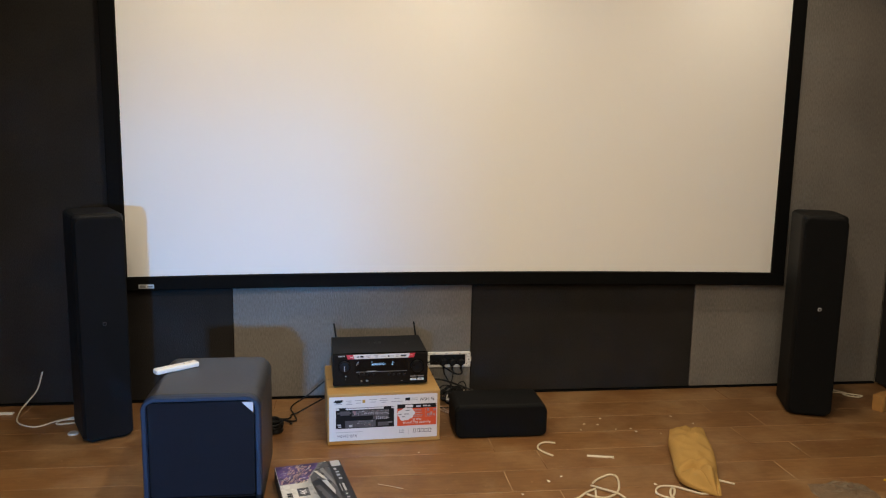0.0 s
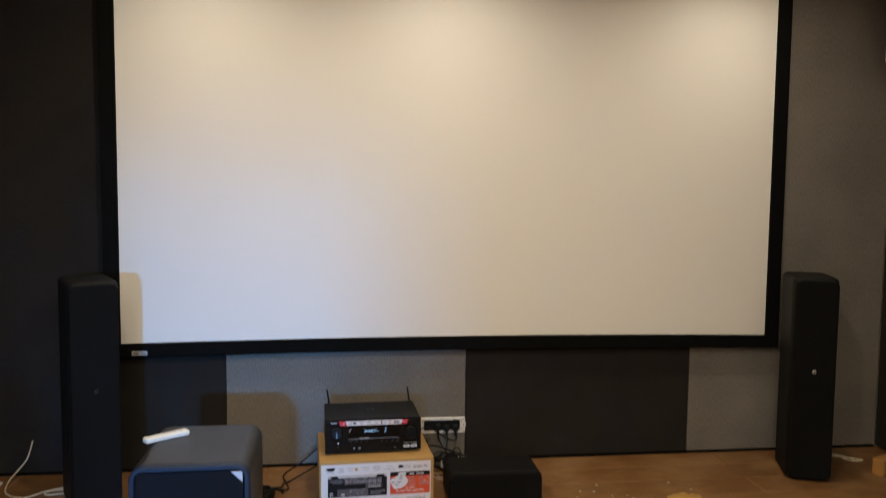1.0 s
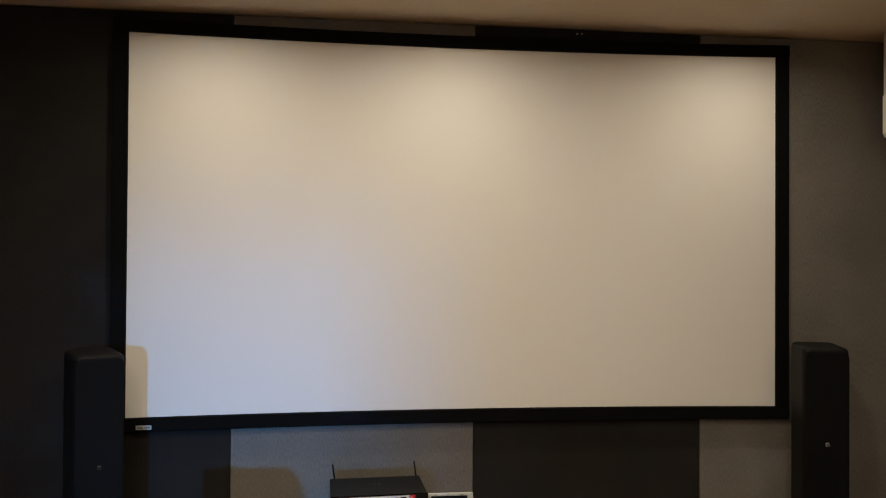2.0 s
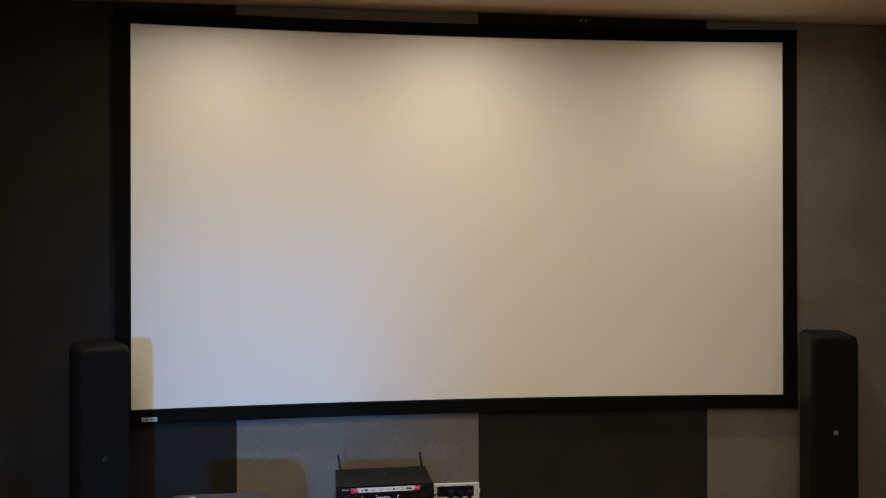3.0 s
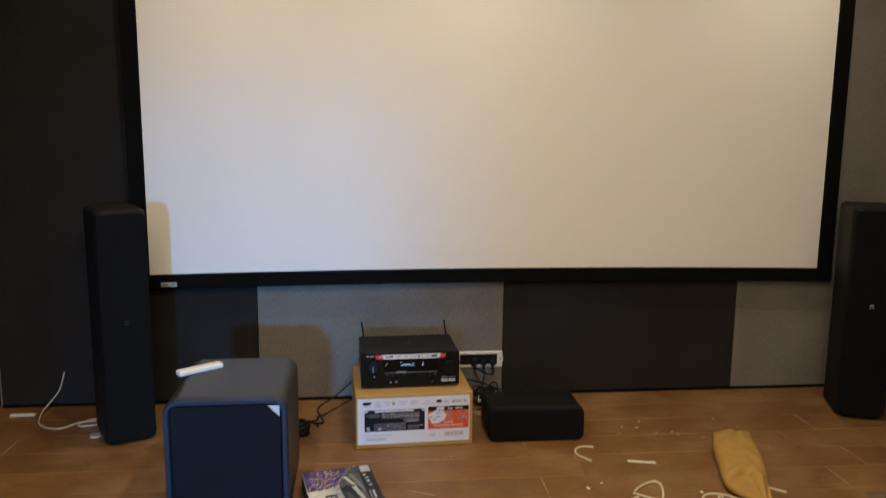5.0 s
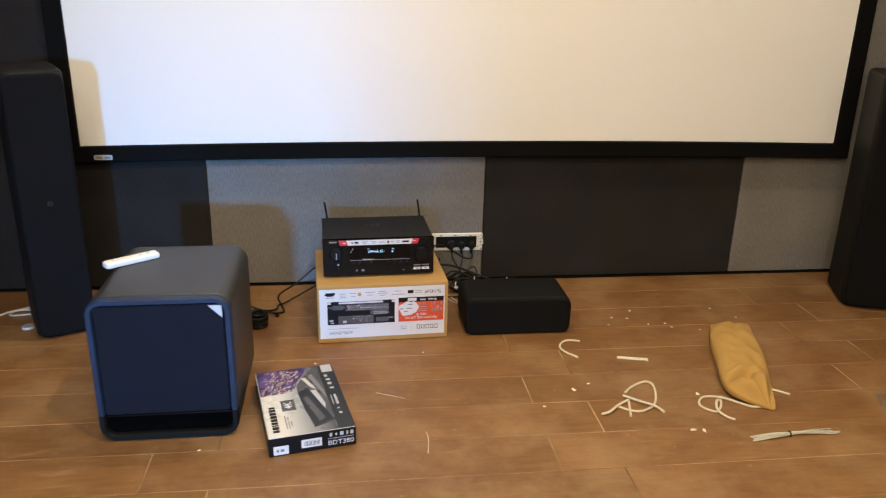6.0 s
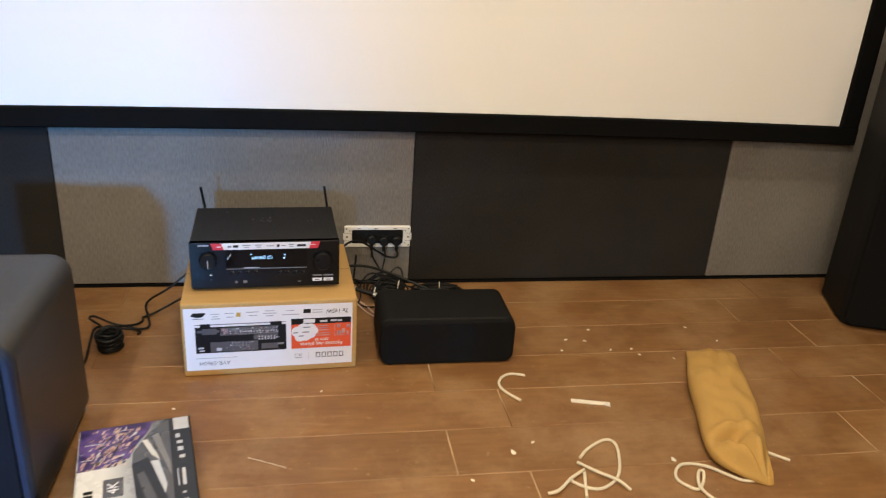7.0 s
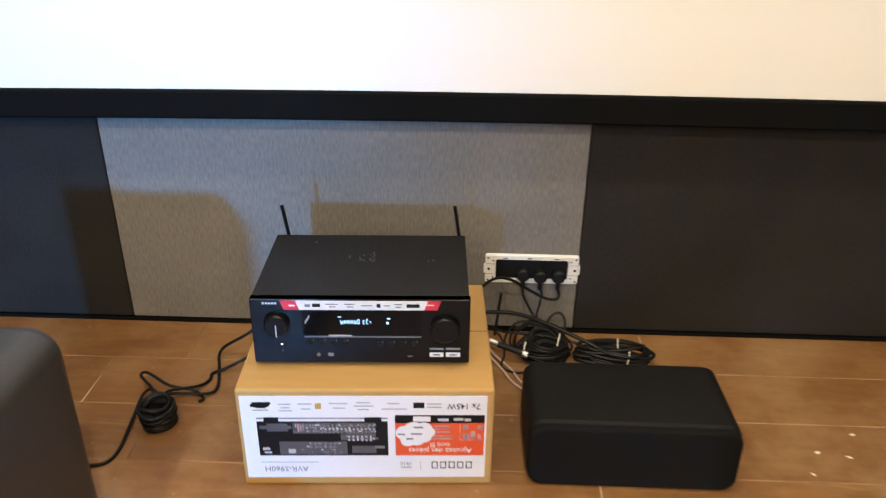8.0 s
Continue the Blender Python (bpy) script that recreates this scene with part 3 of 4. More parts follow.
        fb("display_digit", M_DIGIT, u, u + 0.0024, a, b, 0.0016)
        for v in rnd.sample((a, (a + b) / 2 - 0.006, b - 0.012), 2):
            fb("display_digit", M_DIGIT, u + 0.0024, u + 0.0085, v, v + 0.012, 0.0017)
        if rnd.random() < 0.6:
            fb("display_digit", M_DIGIT, u + 0.0085, u + 0.0108, a + 0.012, b - 0.004, 0.0016)
    fb("display_digit", M_DIGIT, 0.541, 0.548, 0.335, 0.350, 0.0016)
    fb("display_digit", M_DIGIT, 0.617, 0.628, 0.34, 0.375, 0.0016)
    fb("display_digit", M_DIGIT, 0.62, 0.636, 0.285, 0.30, 0.0016)
    fb("display_digit", M_DIGIT, 0.397, 0.412, 0.262, 0.274, 0.0016)
    # top vents
    for k in range(22):
        for row in range(2):
            x = -0.16 + 0.0152 * k
            part("vent_slot", box(x, x + 0.006, 0.09 + 0.09 * row, 0.165 + 0.09 * row, lift + h - 0.0022, lift + h - 0.0017), M_CASE, ob)
    for x0, y0, dx, dy, count in ((-0.018, 0.150, 0.011, 0.034, 7), (0.002, 0.150, 0.013, 0.044, 9), (-0.125, 0.235, 0.02, 0.02, 3), (0.10, 0.13, 0.05, 0.05, 3), (-0.04, 0.165, 0.008, 0.012, 2)):
        for k in range(count):
            x, yy = x0 + dx * rnd.random(), y0 + dy * rnd.random()
            part("scuff", box(x, x + rnd.uniform(0.0015, 0.005), yy, yy + rnd.uniform(0.003, 0.014), lift + h - 0.0020, lift + h - 0.0014), M_WORN_DIM, ob, "faint worn label")
    for x in (-0.16, 0.16):
        for yy in (0.04, 0.25):
            bm = bmesh.new()
            bmesh.ops.create_cone(bm, cap_ends=True, segments=20, radius1=0.02, radius2=0.023, depth=lift, matrix=Matrix.Translation((x, yy, lift / 2)))
            part("foot", bm, M_KNOB, ob)
    for x in (-0.197, 0.188):
        ant = part("antenna", tube([(x + 0.012, d + 0.012, lift + 0.10), (x + 0.009, d + 0.012, lift + 0.14), (x - 0.001, d + 0.012, lift + 0.208)], 0.0042, 10, 2), M_KNOB, ob, "black wireless antenna")
        part("hinge", box(x + 0.004, x + 0.02, d - 0.002, d + 0.02, lift + 0.085, lift + 0.105, 0.003), M_KNOB, ant)
    return ob


def carton(m):
    ob = thing("receiver_carton", "brown cardboard carton standing upside down with a printed label", "box", m)
    w, h, d = 0.50, 0.236, 0.42
    part("body", box(-w / 2, w / 2, 0, d, 0, h, 0.005), M_KRAFT, ob, "plain brown corrugated cardboard")
    part("flap_seam", box(-w / 2 + 0.004, w / 2 - 0.004, d / 2 - 0.0008, d / 2 + 0.0008, h - 0.0004, h + 0.0003), M_INK, ob)
    org, size = (-w / 2 + 0.008, h - 0.014), (w - 0.022, h - 0.034)

    def fb(name, mat, u0, u1, v0, v1, deep=0.0014, label="", parent=ob):
        return face_box(name, mat, parent, org, size, u0, u1, v0, v1, 0.0, deep, label)

    sheet = fb("label_sheet", M_WHITE, 0, 1, 0, 1, 0.0008, "white printed label, upside down")

    def words(text, u, v, height, mat, stretch=1.0):
        mm = Matrix.Translation((org[0] + u * size[0], -0.0016, org[1] - v * size[1])) @ pose(0, 0, 0, 90, 0, 0) @ pose(0, 0, 0, 0, 0, 180)
        return lettering("lettering", text, height, mm, mat, ob, 0.0003, stretch)

    photo = fb("photo", M_INK, 0.06, 0.595, 0.30, 0.72, 0.0012, "picture of the receiver's rear")
    fb("photo_rail", M_MID, 0.06, 0.595, 0.255, 0.27, 0.0011)
    fb("photo_foot", M_INK, 0.09, 0.15, 0.25, 0.31, 0.0013)
    fb("photo_foot", M_INK, 0.50, 0.57, 0.25, 0.31, 0.0013)
    rnd = random.Random(4)
    for k in range(96):
        u = 0.22 + 0.33 * rnd.random()
        v = rnd.choice((0.335, 0.37, 0.41, 0.47, 0.50)) if u > 0.42 else rnd.choice((0.335, 0.37, 0.41, 0.56, 0.60, 0.64, 0.67))
        fb("socket", rnd.choice((M_MID, M_MID, M_PALE, M_LIGHTS, M_SHADE, M_PALE)), u, u + 0.004 + 0.006 * rnd.random(), v, v + 0.014, 0.0016, parent=photo)
    for u0, u1, v0, v1 in ((0.205, 0.545, 0.315, 0.445), (0.40, 0.545, 0.445, 0.53), (0.10, 0.185, 0.325, 0.42), (0.145, 0.425, 0.545, 0.705), (0.445, 0.545, 0.60, 0.69)):
        fb("photo_plate", M_SHADE, u0, u1, v0, v1, 0.00130, parent=photo)
    for k in range(9):
        fb("photo_plate", rnd.choice((M_MID, M_SHADE, M_LIGHTS)), 0.215 + 0.010 * k, 0.222 + 0.010 * k, 0.33, 0.33 + rnd.uniform(0.04, 0.10), 0.00145, parent=photo)
    for k in range(14):
        u = 0.315 + 0.0165 * k
        for v, mat in ((0.345, M_MID), (0.385, M_PALE), (0.418, M_MID)):
            fb("socket", mat, u + 0.004 * (v > 0.38), u + 0.008 + 0.004 * (v > 0.38), v, v + 0.016, 0.0016, parent=photo)
    for k in range(6):
        for v in (0.475, 0.515):
            fb("socket", M_PALE, 0.43 + 0.018 * k, 0.438 + 0.018 * k, v, v + 0.022, 0.0016, parent=photo)
            fb("socket", M_MID, 0.27 + 0.02 * k, 0.28 + 0.02 * k, v + 0.085, v + 0.108, 0.0016, parent=photo)
    for u0, u1, v0, v1, mat in ((0.18, 0.21, 0.64, 0.69, M_PALE), (0.075, 0.105, 0.62, 0.65, M_PALE),
                                (0.54, 0.58, 0.60, 0.63, M_MID), (0.07, 0.20, 0.35, 0.39, M_SHADE), (0.08, 0.11, 0.67, 0.69, M_PALE), ):
        fb("photo_detail", mat, u0, u1, v0, v1, 0.0014, parent=photo)
    red = fb("red_field", M_RED, 0.625, 0.992, 0.32, 0.72, 0.0012, "orange-red advertising field")
    fb("black_strip", M_INK, 0.625, 0.992, 0.225, 0.32, 0.0012)
    for u0, u1 in ((0.70, 0.77),):
        fb("white_tab", M_WHITE, u0, u1, 0.24, 0.30, 0.0016)
    for u0, u1, v in ((0.80, 0.845, 0.265), (0.865, 0.905, 0.26), (0.91, 0.935, 0.265)):
        fb("print", M_PALE, u0, u1, v, v + 0.03, 0.0016)
    for du, dv, r in ((0.0, 0.0, 0.017), (0.04, -0.03, 0.021), (0.08, -0.04, 0.018), (0.10, -0.01, 0.013), (0.05, 0.06, 0.019), (0.015, 0.09, 0.015), (0.085, 0.05, 0.013)):
        part("cloud", disc(r, -0.0018 - 0.00004 * du, -0.0010, org[0] + (0.662 + du) * size[0], org[1] - (0.44 + dv) * size[1], 20, 0.0002), M_WHITE, red)
    for u0, u1, v in ((0.635, 0.665, 0.445), (0.69, 0.735, 0.44), (0.67, 0.70, 0.50), (0.70, 0.74, 0.36)):
        fb("print", M_MID, u0, u1, v, v + 0.018, 0.0024, parent=red)
    for u0, u1, v0, v1 in ((0.89, 0.893, 0.34, 0.53), (0.89, 0.985, 0.52, 0.53), (0.905, 0.925, 0.34, 0.40), (0.905, 0.93, 0.45, 0.51), (0.935, 0.955, 0.42, 0.50), (0.965, 0.985, 0.35, 0.40), (0.965, 0.978, 0.46, 0.51)):
        fb("diagram", M_LIGHTS, u0, u1, v0, v1, 0.0015, parent=red)
    for u0, u1, v in ((0.785, 0.85, 0.35), (0.78, 0.855, 0.385), (0.785, 0.85, 0.42), (0.77, 0.865, 0.47), (0.775, 0.86, 0.505)):
        fb("print", M_LIGHTS, u0, u1, v, v + 0.014, 0.0015, parent=red)
    words("Ajoutez des pi\u00e8ces", 0.81, 0.655, 0.0175, M_WHITE, 0.95)
    words("sans fil", 0.81, 0.585, 0.0165, M_WHITE, 0.9)
    words("7x 145W", 0.905, 0.115, 0.020, M_INK, 0.85)
    words("1910", 0.668, 0.82, 0.012, M_MID)
    words("AVR-S960H", 0.165, 0.885, 0.019, M_MID, 0.95)
    for u0, u1, v0, v1 in ((0.645, 0.69, 0.865, 0.88), (0.728, 0.7305, 0.80, 0.91), (0.06, 0.30, 0.80, 0.808)):
        fb("print", M_FAINT, u0, u1, v0, v1)
    for k in range(5):
        u = 0.775 + 0.036 * k
        for a, b, c, e in ((0, 0.004, 0.80, 0.885), (0.004, 0.022, 0.80, 0.809), (0.022, 0.026, 0.80, 0.885), (0.004, 0.022, 0.876, 0.885)):
            fb("maker_mark", M_INK, u + a, u + b, c, e)
    for u0, u1, v0, v1 in ((0.050, 0.125, 0.070, 0.100), (0.042, 0.118, 0.095, 0.125), (0.060, 0.105, 0.120, 0.140)):
        fb("print", M_INK, u0, u1, v0, v1)
    fb("print", M_MID, 0.05, 0.115, 0.16, 0.17)
    fb("print", M_GOLD, 0.303, 0.328, 0.085, 0.15)
    fb("print", M_INK, 0.70, 0.745, 0.075, 0.14)
    for u0, u1, v in ((0.155, 0.205, 0.09), (0.165, 0.20, 0.13), (0.155, 0.21, 0.165), (0.235, 0.29, 0.085), (0.245, 0.285, 0.145), (0.36, 0.435, 0.08), (0.375, 0.425, 0.135),
                      (0.47, 0.525, 0.07), (0.46, 0.54, 0.11), (0.475, 0.52, 0.15), (0.595, 0.645, 0.08), (0.57, 0.675, 0.145), (0.755, 0.815, 0.085), (0.755, 0.815, 0.125)):
        fb("print", M_FAINT, u0, u1, v, v + 0.013)
    return ob


carton(pose(-0.443, -0.606, 0, 0, 0, 2.9))
receiver(pose(-0.457, -0.524, 0.236, 0, 0, 2.6))


# ---- disc player carton ----
def player_carton(m):
    ob = thing("player_carton", "flat glossy printed disc player box lying on the floor", "box", m)
    w, d, h = 0.258, 0.415, 0.061
    part("body", box(0, w, 0, d, 0, h, 0.0025), M_INK, ob, "black card box")
    top = h + 0.0002

    def lid(name, mat, u0, u1, v0, v1, deep=0.0006, parent=ob, label="", skew=0.0):
        """u across, v from the far edge to the near one."""
        bm = box(u0 * w, u1 * w, (1 - v1) * d, (1 - v0) * d, top - 0.0002, top + deep)
        for q in bm.verts:
            q.co.x += skew * (q.co.y - (1 - v1) * d)
        return part(name, bm, mat, parent, label)

    art = lid("lid_art", M_COVER, 0.01, 0.80, 0.01, 0.995, 0.0004, label="silver and purple printed lid")
    lid("lid_band", M_NIGHT, 0.80, 0.99, 0.01, 0.995, 0.0004)

    def shape(name, mat, corners, deep, label=""):
        rings = [[(u * w, (1 - v) * d, top + z) for u, v in corners] for z in (0.0, deep)]
        part(name, skin(rings), mat, art, label)

    shape("night_scene", M_PURPLE, ((0.01, 0.01), (0.66, 0.01), (0.60, 0.12), (0.50, 0.22), (0.44, 0.34), (0.20, 0.395), (0.01, 0.40)), 0.0007, "purple night sky print")
    rnd = random.Random(11)
    for k in range(230):
        v = 0.02 + 0.37 * rnd.random() ** 0.8
        u = 0.30 + 0.26 * rnd.gauss(0, 0.55) - 0.40 * (v - 0.20)
        if 0.02 < u < 0.62 - 0.55 * v:
            high = rnd.choice((0.006, 0.010, 0.018, 0.035))
            lid("city_light", rnd.choice((M_LIGHTS, M_LIGHTS, M_LIGHTS, M_PURPLE, M_PINK, M_SHADE, M_CARD)), u, u + rnd.uniform(0.010, 0.032), v, min(0.395, v + high), 0.0010, art, skew=0.4)
    for u, v, run in ((0.05, 0.16, 0.20), (0.03, 0.30, 0.12), (0.30, 0.06, 0.16)):
        lid("light_trail", M_CARD, u, u + run, v, v + 0.006, 0.0009, art, skew=0.5)
    shape("player_picture", M_SHADE, ((0.80, 0.02), (0.62, 0.12), (0.47, 0.30), (0.46, 0.42), (0.50, 0.70), (0.54, 0.93), (0.80, 0.88)), 0.0010, "picture of a slim black player")
    shape("player_shine", M_CARD, ((0.55, 0.19), (0.60, 0.19), (0.68, 0.34), (0.70, 0.40), (0.63, 0.34)), 0.0013)
    shape("player_shine", M_PALE, ((0.62, 0.40), (0.69, 0.40), (0.75, 0.62), (0.73, 0.70), (0.67, 0.54)), 0.0013)
    shape("player_front", M_NIGHT, ((0.46, 0.40), (0.60, 0.36), (0.74, 0.72), (0.79, 0.86), (0.56, 0.92), (0.49, 0.68)), 0.0012)
    shape("player_shine", M_SHADE, ((0.50, 0.50), (0.56, 0.48), (0.70, 0.82), (0.62, 0.86)), 0.0013)
    shape("player_shine", M_MID, ((0.64, 0.16), (0.70, 0.14), (0.79, 0.44), (0.79, 0.55)), 0.0013)
    lid("worn_edge", M_CARD, 0.004, 0.99, 0.994, 0.999, 0.0008)
    lid("worn_edge", M_CARD, 0.0, 0.008, 0.02, 0.99, 0.0008)
    lid("worn_edge", M_MID, 0.79, 0.797, 0.02, 0.96, 0.0008)
    lid("format_mark", M_SHADE, 0.225, 0.39, 0.50, 0.655, 0.0010, art)
    mm = Matrix.Translation((0.31 * w, (1 - 0.58) * d, top + 0.0014)) @ pose(0, 0, 0, 0, 0, 90)
    lettering("lettering", "4K", 0.034, mm, M_WHITE, art)
    for v0, v1 in ((0.575, 0.60), (0.61, 0.645), (0.655, 0.69), (0.70, 0.735), (0.745, 0.78), (0.79, 0.82), (0.83, 0.845), (0.855, 0.89), (0.90, 0.93)):
        lid("maker_mark", M_INK, 0.07, 0.145, v0, v1, 0.0010, art)
    for v0, v1, u0 in ((0.72, 0.90, 0.23), (0.74, 0.90, 0.26), (0.80, 0.88, 0.29)):
        lid("print", M_MID, u0, u0 + 0.012, v0, v1, 0.0009, art)
    lid("paper_tab", M_PALE, 0.84, 0.98, 0.01, 0.13, 0.0009)
    for v0, v1, u0, u1 in ((0.17, 0.22, 0.84, 0.90), (0.24, 0.28, 0.85, 0.92), (0.30, 0.35, 0.85, 0.92), (0.38, 0.42, 0.86, 0.93), (0.50, 0.66, 0.83, 0.86), (0.50, 0.66, 0.87, 0.92),
                           (0.70, 0.73, 0.86, 0.91), (0.76, 0.80, 0.86, 0.92)):
        lid("pictogram", M_PALE, u0 + 0.01, u1 - 0.01, v0 + 0.006, v1 - 0.008, 0.0009)
    # near end
    org, size = (0, h), (w, h)
    for name, mat, u0, u1, v0, v1 in (("barcode_label", M_WHITE, 0.365, 0.60, 0.30, 0.75), ("price_label", M_WHITE, 0.05, 0.22, 0.45, 0.92), ("rule", M_PALE, 0.66, 0.97, 0.44, 0.46),
                                      ("pictogram", M_PALE, 0.69, 0.72, 0.14, 0.34), ("pictogram", M_PALE, 0.755, 0.775, 0.18, 0.32), ("pictogram", M_PALE, 0.81, 0.85, 0.14, 0.34),
                                      ("pictogram", M_PALE, 0.885, 0.905, 0.14, 0.34), ("pictogram", M_PALE, 0.93, 0.965, 0.14, 0.34)):
        face_box(name, mat, ob, org, size, u0, u1, v0, v1, 0.0, 0.0006)
    for k in range(13):
        face_box("bar", M_MID, ob, org, size, 0.395 + 0.0145 * k, 0.400 + 0.0145 * k + 0.003 * (k % 3), 0.40, 0.66, 0.0, 0.0010)
    for u0, u1 in ((0.085, 0.11), (0.13, 0.17)):
        face_box("print", M_MID, ob, org, size, u0, u1, 0.62, 0.76, 0.0, 0.0010)
    mm = Matrix.Translation((0.82 * w, -0.0006, 0.30 * h)) @ pose(0, 0, 0, 90, 0, 0)
    lettering("lettering", "BDT380", 0.022, mm, M_WHITE, ob, 0.0003, 1.05)
    return ob


player_carton(pose(-0.811, -1.357, 0, 0, 0, 11.3))


# ---- remote ----
def remote(m):
    ob = thing("remote_control", "slim white remote control lying on the subwoofer", "remote", m)
    part("body", upright(0.172, 0.040, 0.009, 0, 0.019, edge=0.006), M_PLASTIC, ob)
    for x, r in ((-0.06, 0.004), (0.055, 0.006), (0.03, 0.004)):
        bm = bmesh.new()
        bmesh.ops.create_cone(bm, cap_ends=True, segments=14, radius1=r, radius2=r * 0.9, depth=0.002, matrix=Matrix.Translation((x, 0, 0.0195)))
        part("button", bm, M_PALE, ob)
    return ob


remote(pose(-1.254, -0.925, 0.4602, 0, 0, 37))


# ---- mains outlet and cables by the wall ----
def outlet(m):
    ob = thing("wall_outlet", "white multi-socket wall plate with black sockets", "socket", m)
    rings = []
    for y, ww, hh in ((0, 0.243, 0.083), (-0.006, 0.243, 0.083), (-0.009, 0.237, 0.077), (-0.009, 0.190, 0.056), (-0.004, 0.186, 0.052)):
        rings.append([(x, y, z) for x, z in outline(ww, hh, 0.006, 3)])
    part("frame", skin(rings, caps=False), M_PLASTIC, ob, "white plastic mounting frame")
    part("socket_block", box(-0.093, 0.093, -0.008, -0.0005, -0.026, 0.026, 0.001), M_BLACK, ob, "black socket modules")
    for side in (-1, 1):
        part("side_tab", box(min(side * 0.1205, side * 0.1255), max(side * 0.1205, side * 0.1255), -0.008, -0.0005, -0.013, 0.013, 0.002), M_PLASTIC, ob)
        for z in (-0.0145, 0.0145):
            part("groove", box(min(side * 0.098, side * 0.1215), max(side * 0.098, side * 0.1215), -0.0094, -0.0088, z - 0.0006, z + 0.0006), M_MID, ob)
        for x, z, r in ((0.112, 0.0, 0.0036), (0.101, 0.024, 0.0022), (0.101, -0.024, 0.0022), (0.114, 0.032, 0.0026), (0.114, -0.032, 0.0026)):
            part("screw_hole", disc(r, -0.0098, -0.0085, side * x, z, 10, 0.0003), M_INK, ob)
    for x in (-0.075, -0.012, 0.058):
        part("slot", box(x, x + 0.011, -0.0096, -0.0086, 0.031, 0.0335), M_INK, ob)
    for x in (-0.031, 0.031):
        part("module_gap", box(x - 0.0006, x + 0.0006, -0.0086, -0.0078, -0.025, 0.025), M_SLOT, ob)
    return ob


outlet(pose(-0.084, -0.001, 0.193))
PLUGS = ((-0.107, 0.188), (-0.062, 0.183), (-0.016, 0.184))
for x, z in PLUGS:
    plug = thing("mains_plug", "black moulded mains plug in the wall socket", "plug", pose(x, -0.0095, z), group="plugs in the outlet")
    part("plug_body", disc(0.017, -0.030, 0.0, 0, 0, 20, 0.004), M_CABLE, plug)
    part("strain_relief", tube([(0, -0.02, -0.008), (0, -0.022, -0.022), (0, -0.02, -0.036)], 0.006, 8, 3), M_CABLE, plug)


def cable(name, label, pts, r, mat=None, category="cable", group="loose cables"):
    ob = thing(name, label, category, group=group)
    part("cord", tube(pts, r), mat or M_CABLE, ob)
    return ob


cable("power_cable", "black mains cable hanging from the plug", [(-0.107, -0.030, 0.156), (-0.102, -0.035, 0.125), (-0.078, -0.050, 0.083), (-0.055, -0.075, 0.055), (-0.03, -0.11, 0.045)], 0.0036)
cable("power_cable", "black mains cable hanging from the plug", [(-0.062, -0.030, 0.152), (-0.056, -0.034, 0.130), (-0.066, -0.048, 0.084), (-0.072, -0.075, 0.055), (-0.06, -0.11, 0.045)], 0.0030)
cable("power_cable", "black mains cable looping back to the receiver", [(-0.016, -0.030, 0.152), (-0.011, -0.035, 0.132), (-0.022, -0.042, 0.124), (-0.055, -0.045, 0.132), (-0.109, -0.060, 0.171), (-0.145, -0.078, 0.200), (-0.180, -0.100, 0.213), (-0.215, -0.140, 0.210), (-0.26, -0.19, 0.17)], 0.0038)
cable("audio_cable", "thick black cable sagging from behind the carton", [(-0.26, -0.15, 0.128), (-0.204, -0.120, 0.126), (-0.127, -0.110, 0.119), (-0.047, -0.110, 0.092), (0.032, -0.130, 0.065), (0.097, -0.160, 0.047), (0.143, -0.180, 0.034), (0.185, -0.178, 0.022)], 0.0050)
cable("audio_cable", "thin black cable beside the carton", [(-0.24, -0.14, 0.115), (-0.202, -0.120, 0.089), (-0.170, -0.105, 0.066), (-0.135, -0.100, 0.055), (-0.068, -0.100, 0.051), (0.012, -0.110, 0.041), (0.07, -0.125, 0.030)], 0.0034)
cable("audio_cable", "thin black cable curling beside the carton", [(-0.22, -0.13, 0.085), (-0.185, -0.11, 0.070), (-0.160, -0.12, 0.050), (-0.152, -0.15, 0.022), (-0.160, -0.18, 0.006), (-0.130, -0.205, 0.005), (-0.085, -0.20, 0.005)], 0.0030)
cable("audio_cable", "black cable arching up against the wall panel", [(-0.052, -0.06, 0.030), (-0.030, -0.045, 0.072), (-0.006, -0.040, 0.083), (0.008, -0.050, 0.066), (0.004, -0.075, 0.036), (-0.02, -0.10, 0.030)], 0.0034)
cable("audio_cable", "black cable curving up beside the coil", [(-0.150, -0.125, 0.010), (-0.148, -0.105, 0.050), (-0.118, -0.085, 0.078), (-0.075, -0.085, 0.076), (-0.035, -0.095, 0.060), (0.005, -0.125, 0.040)], 0.0032)


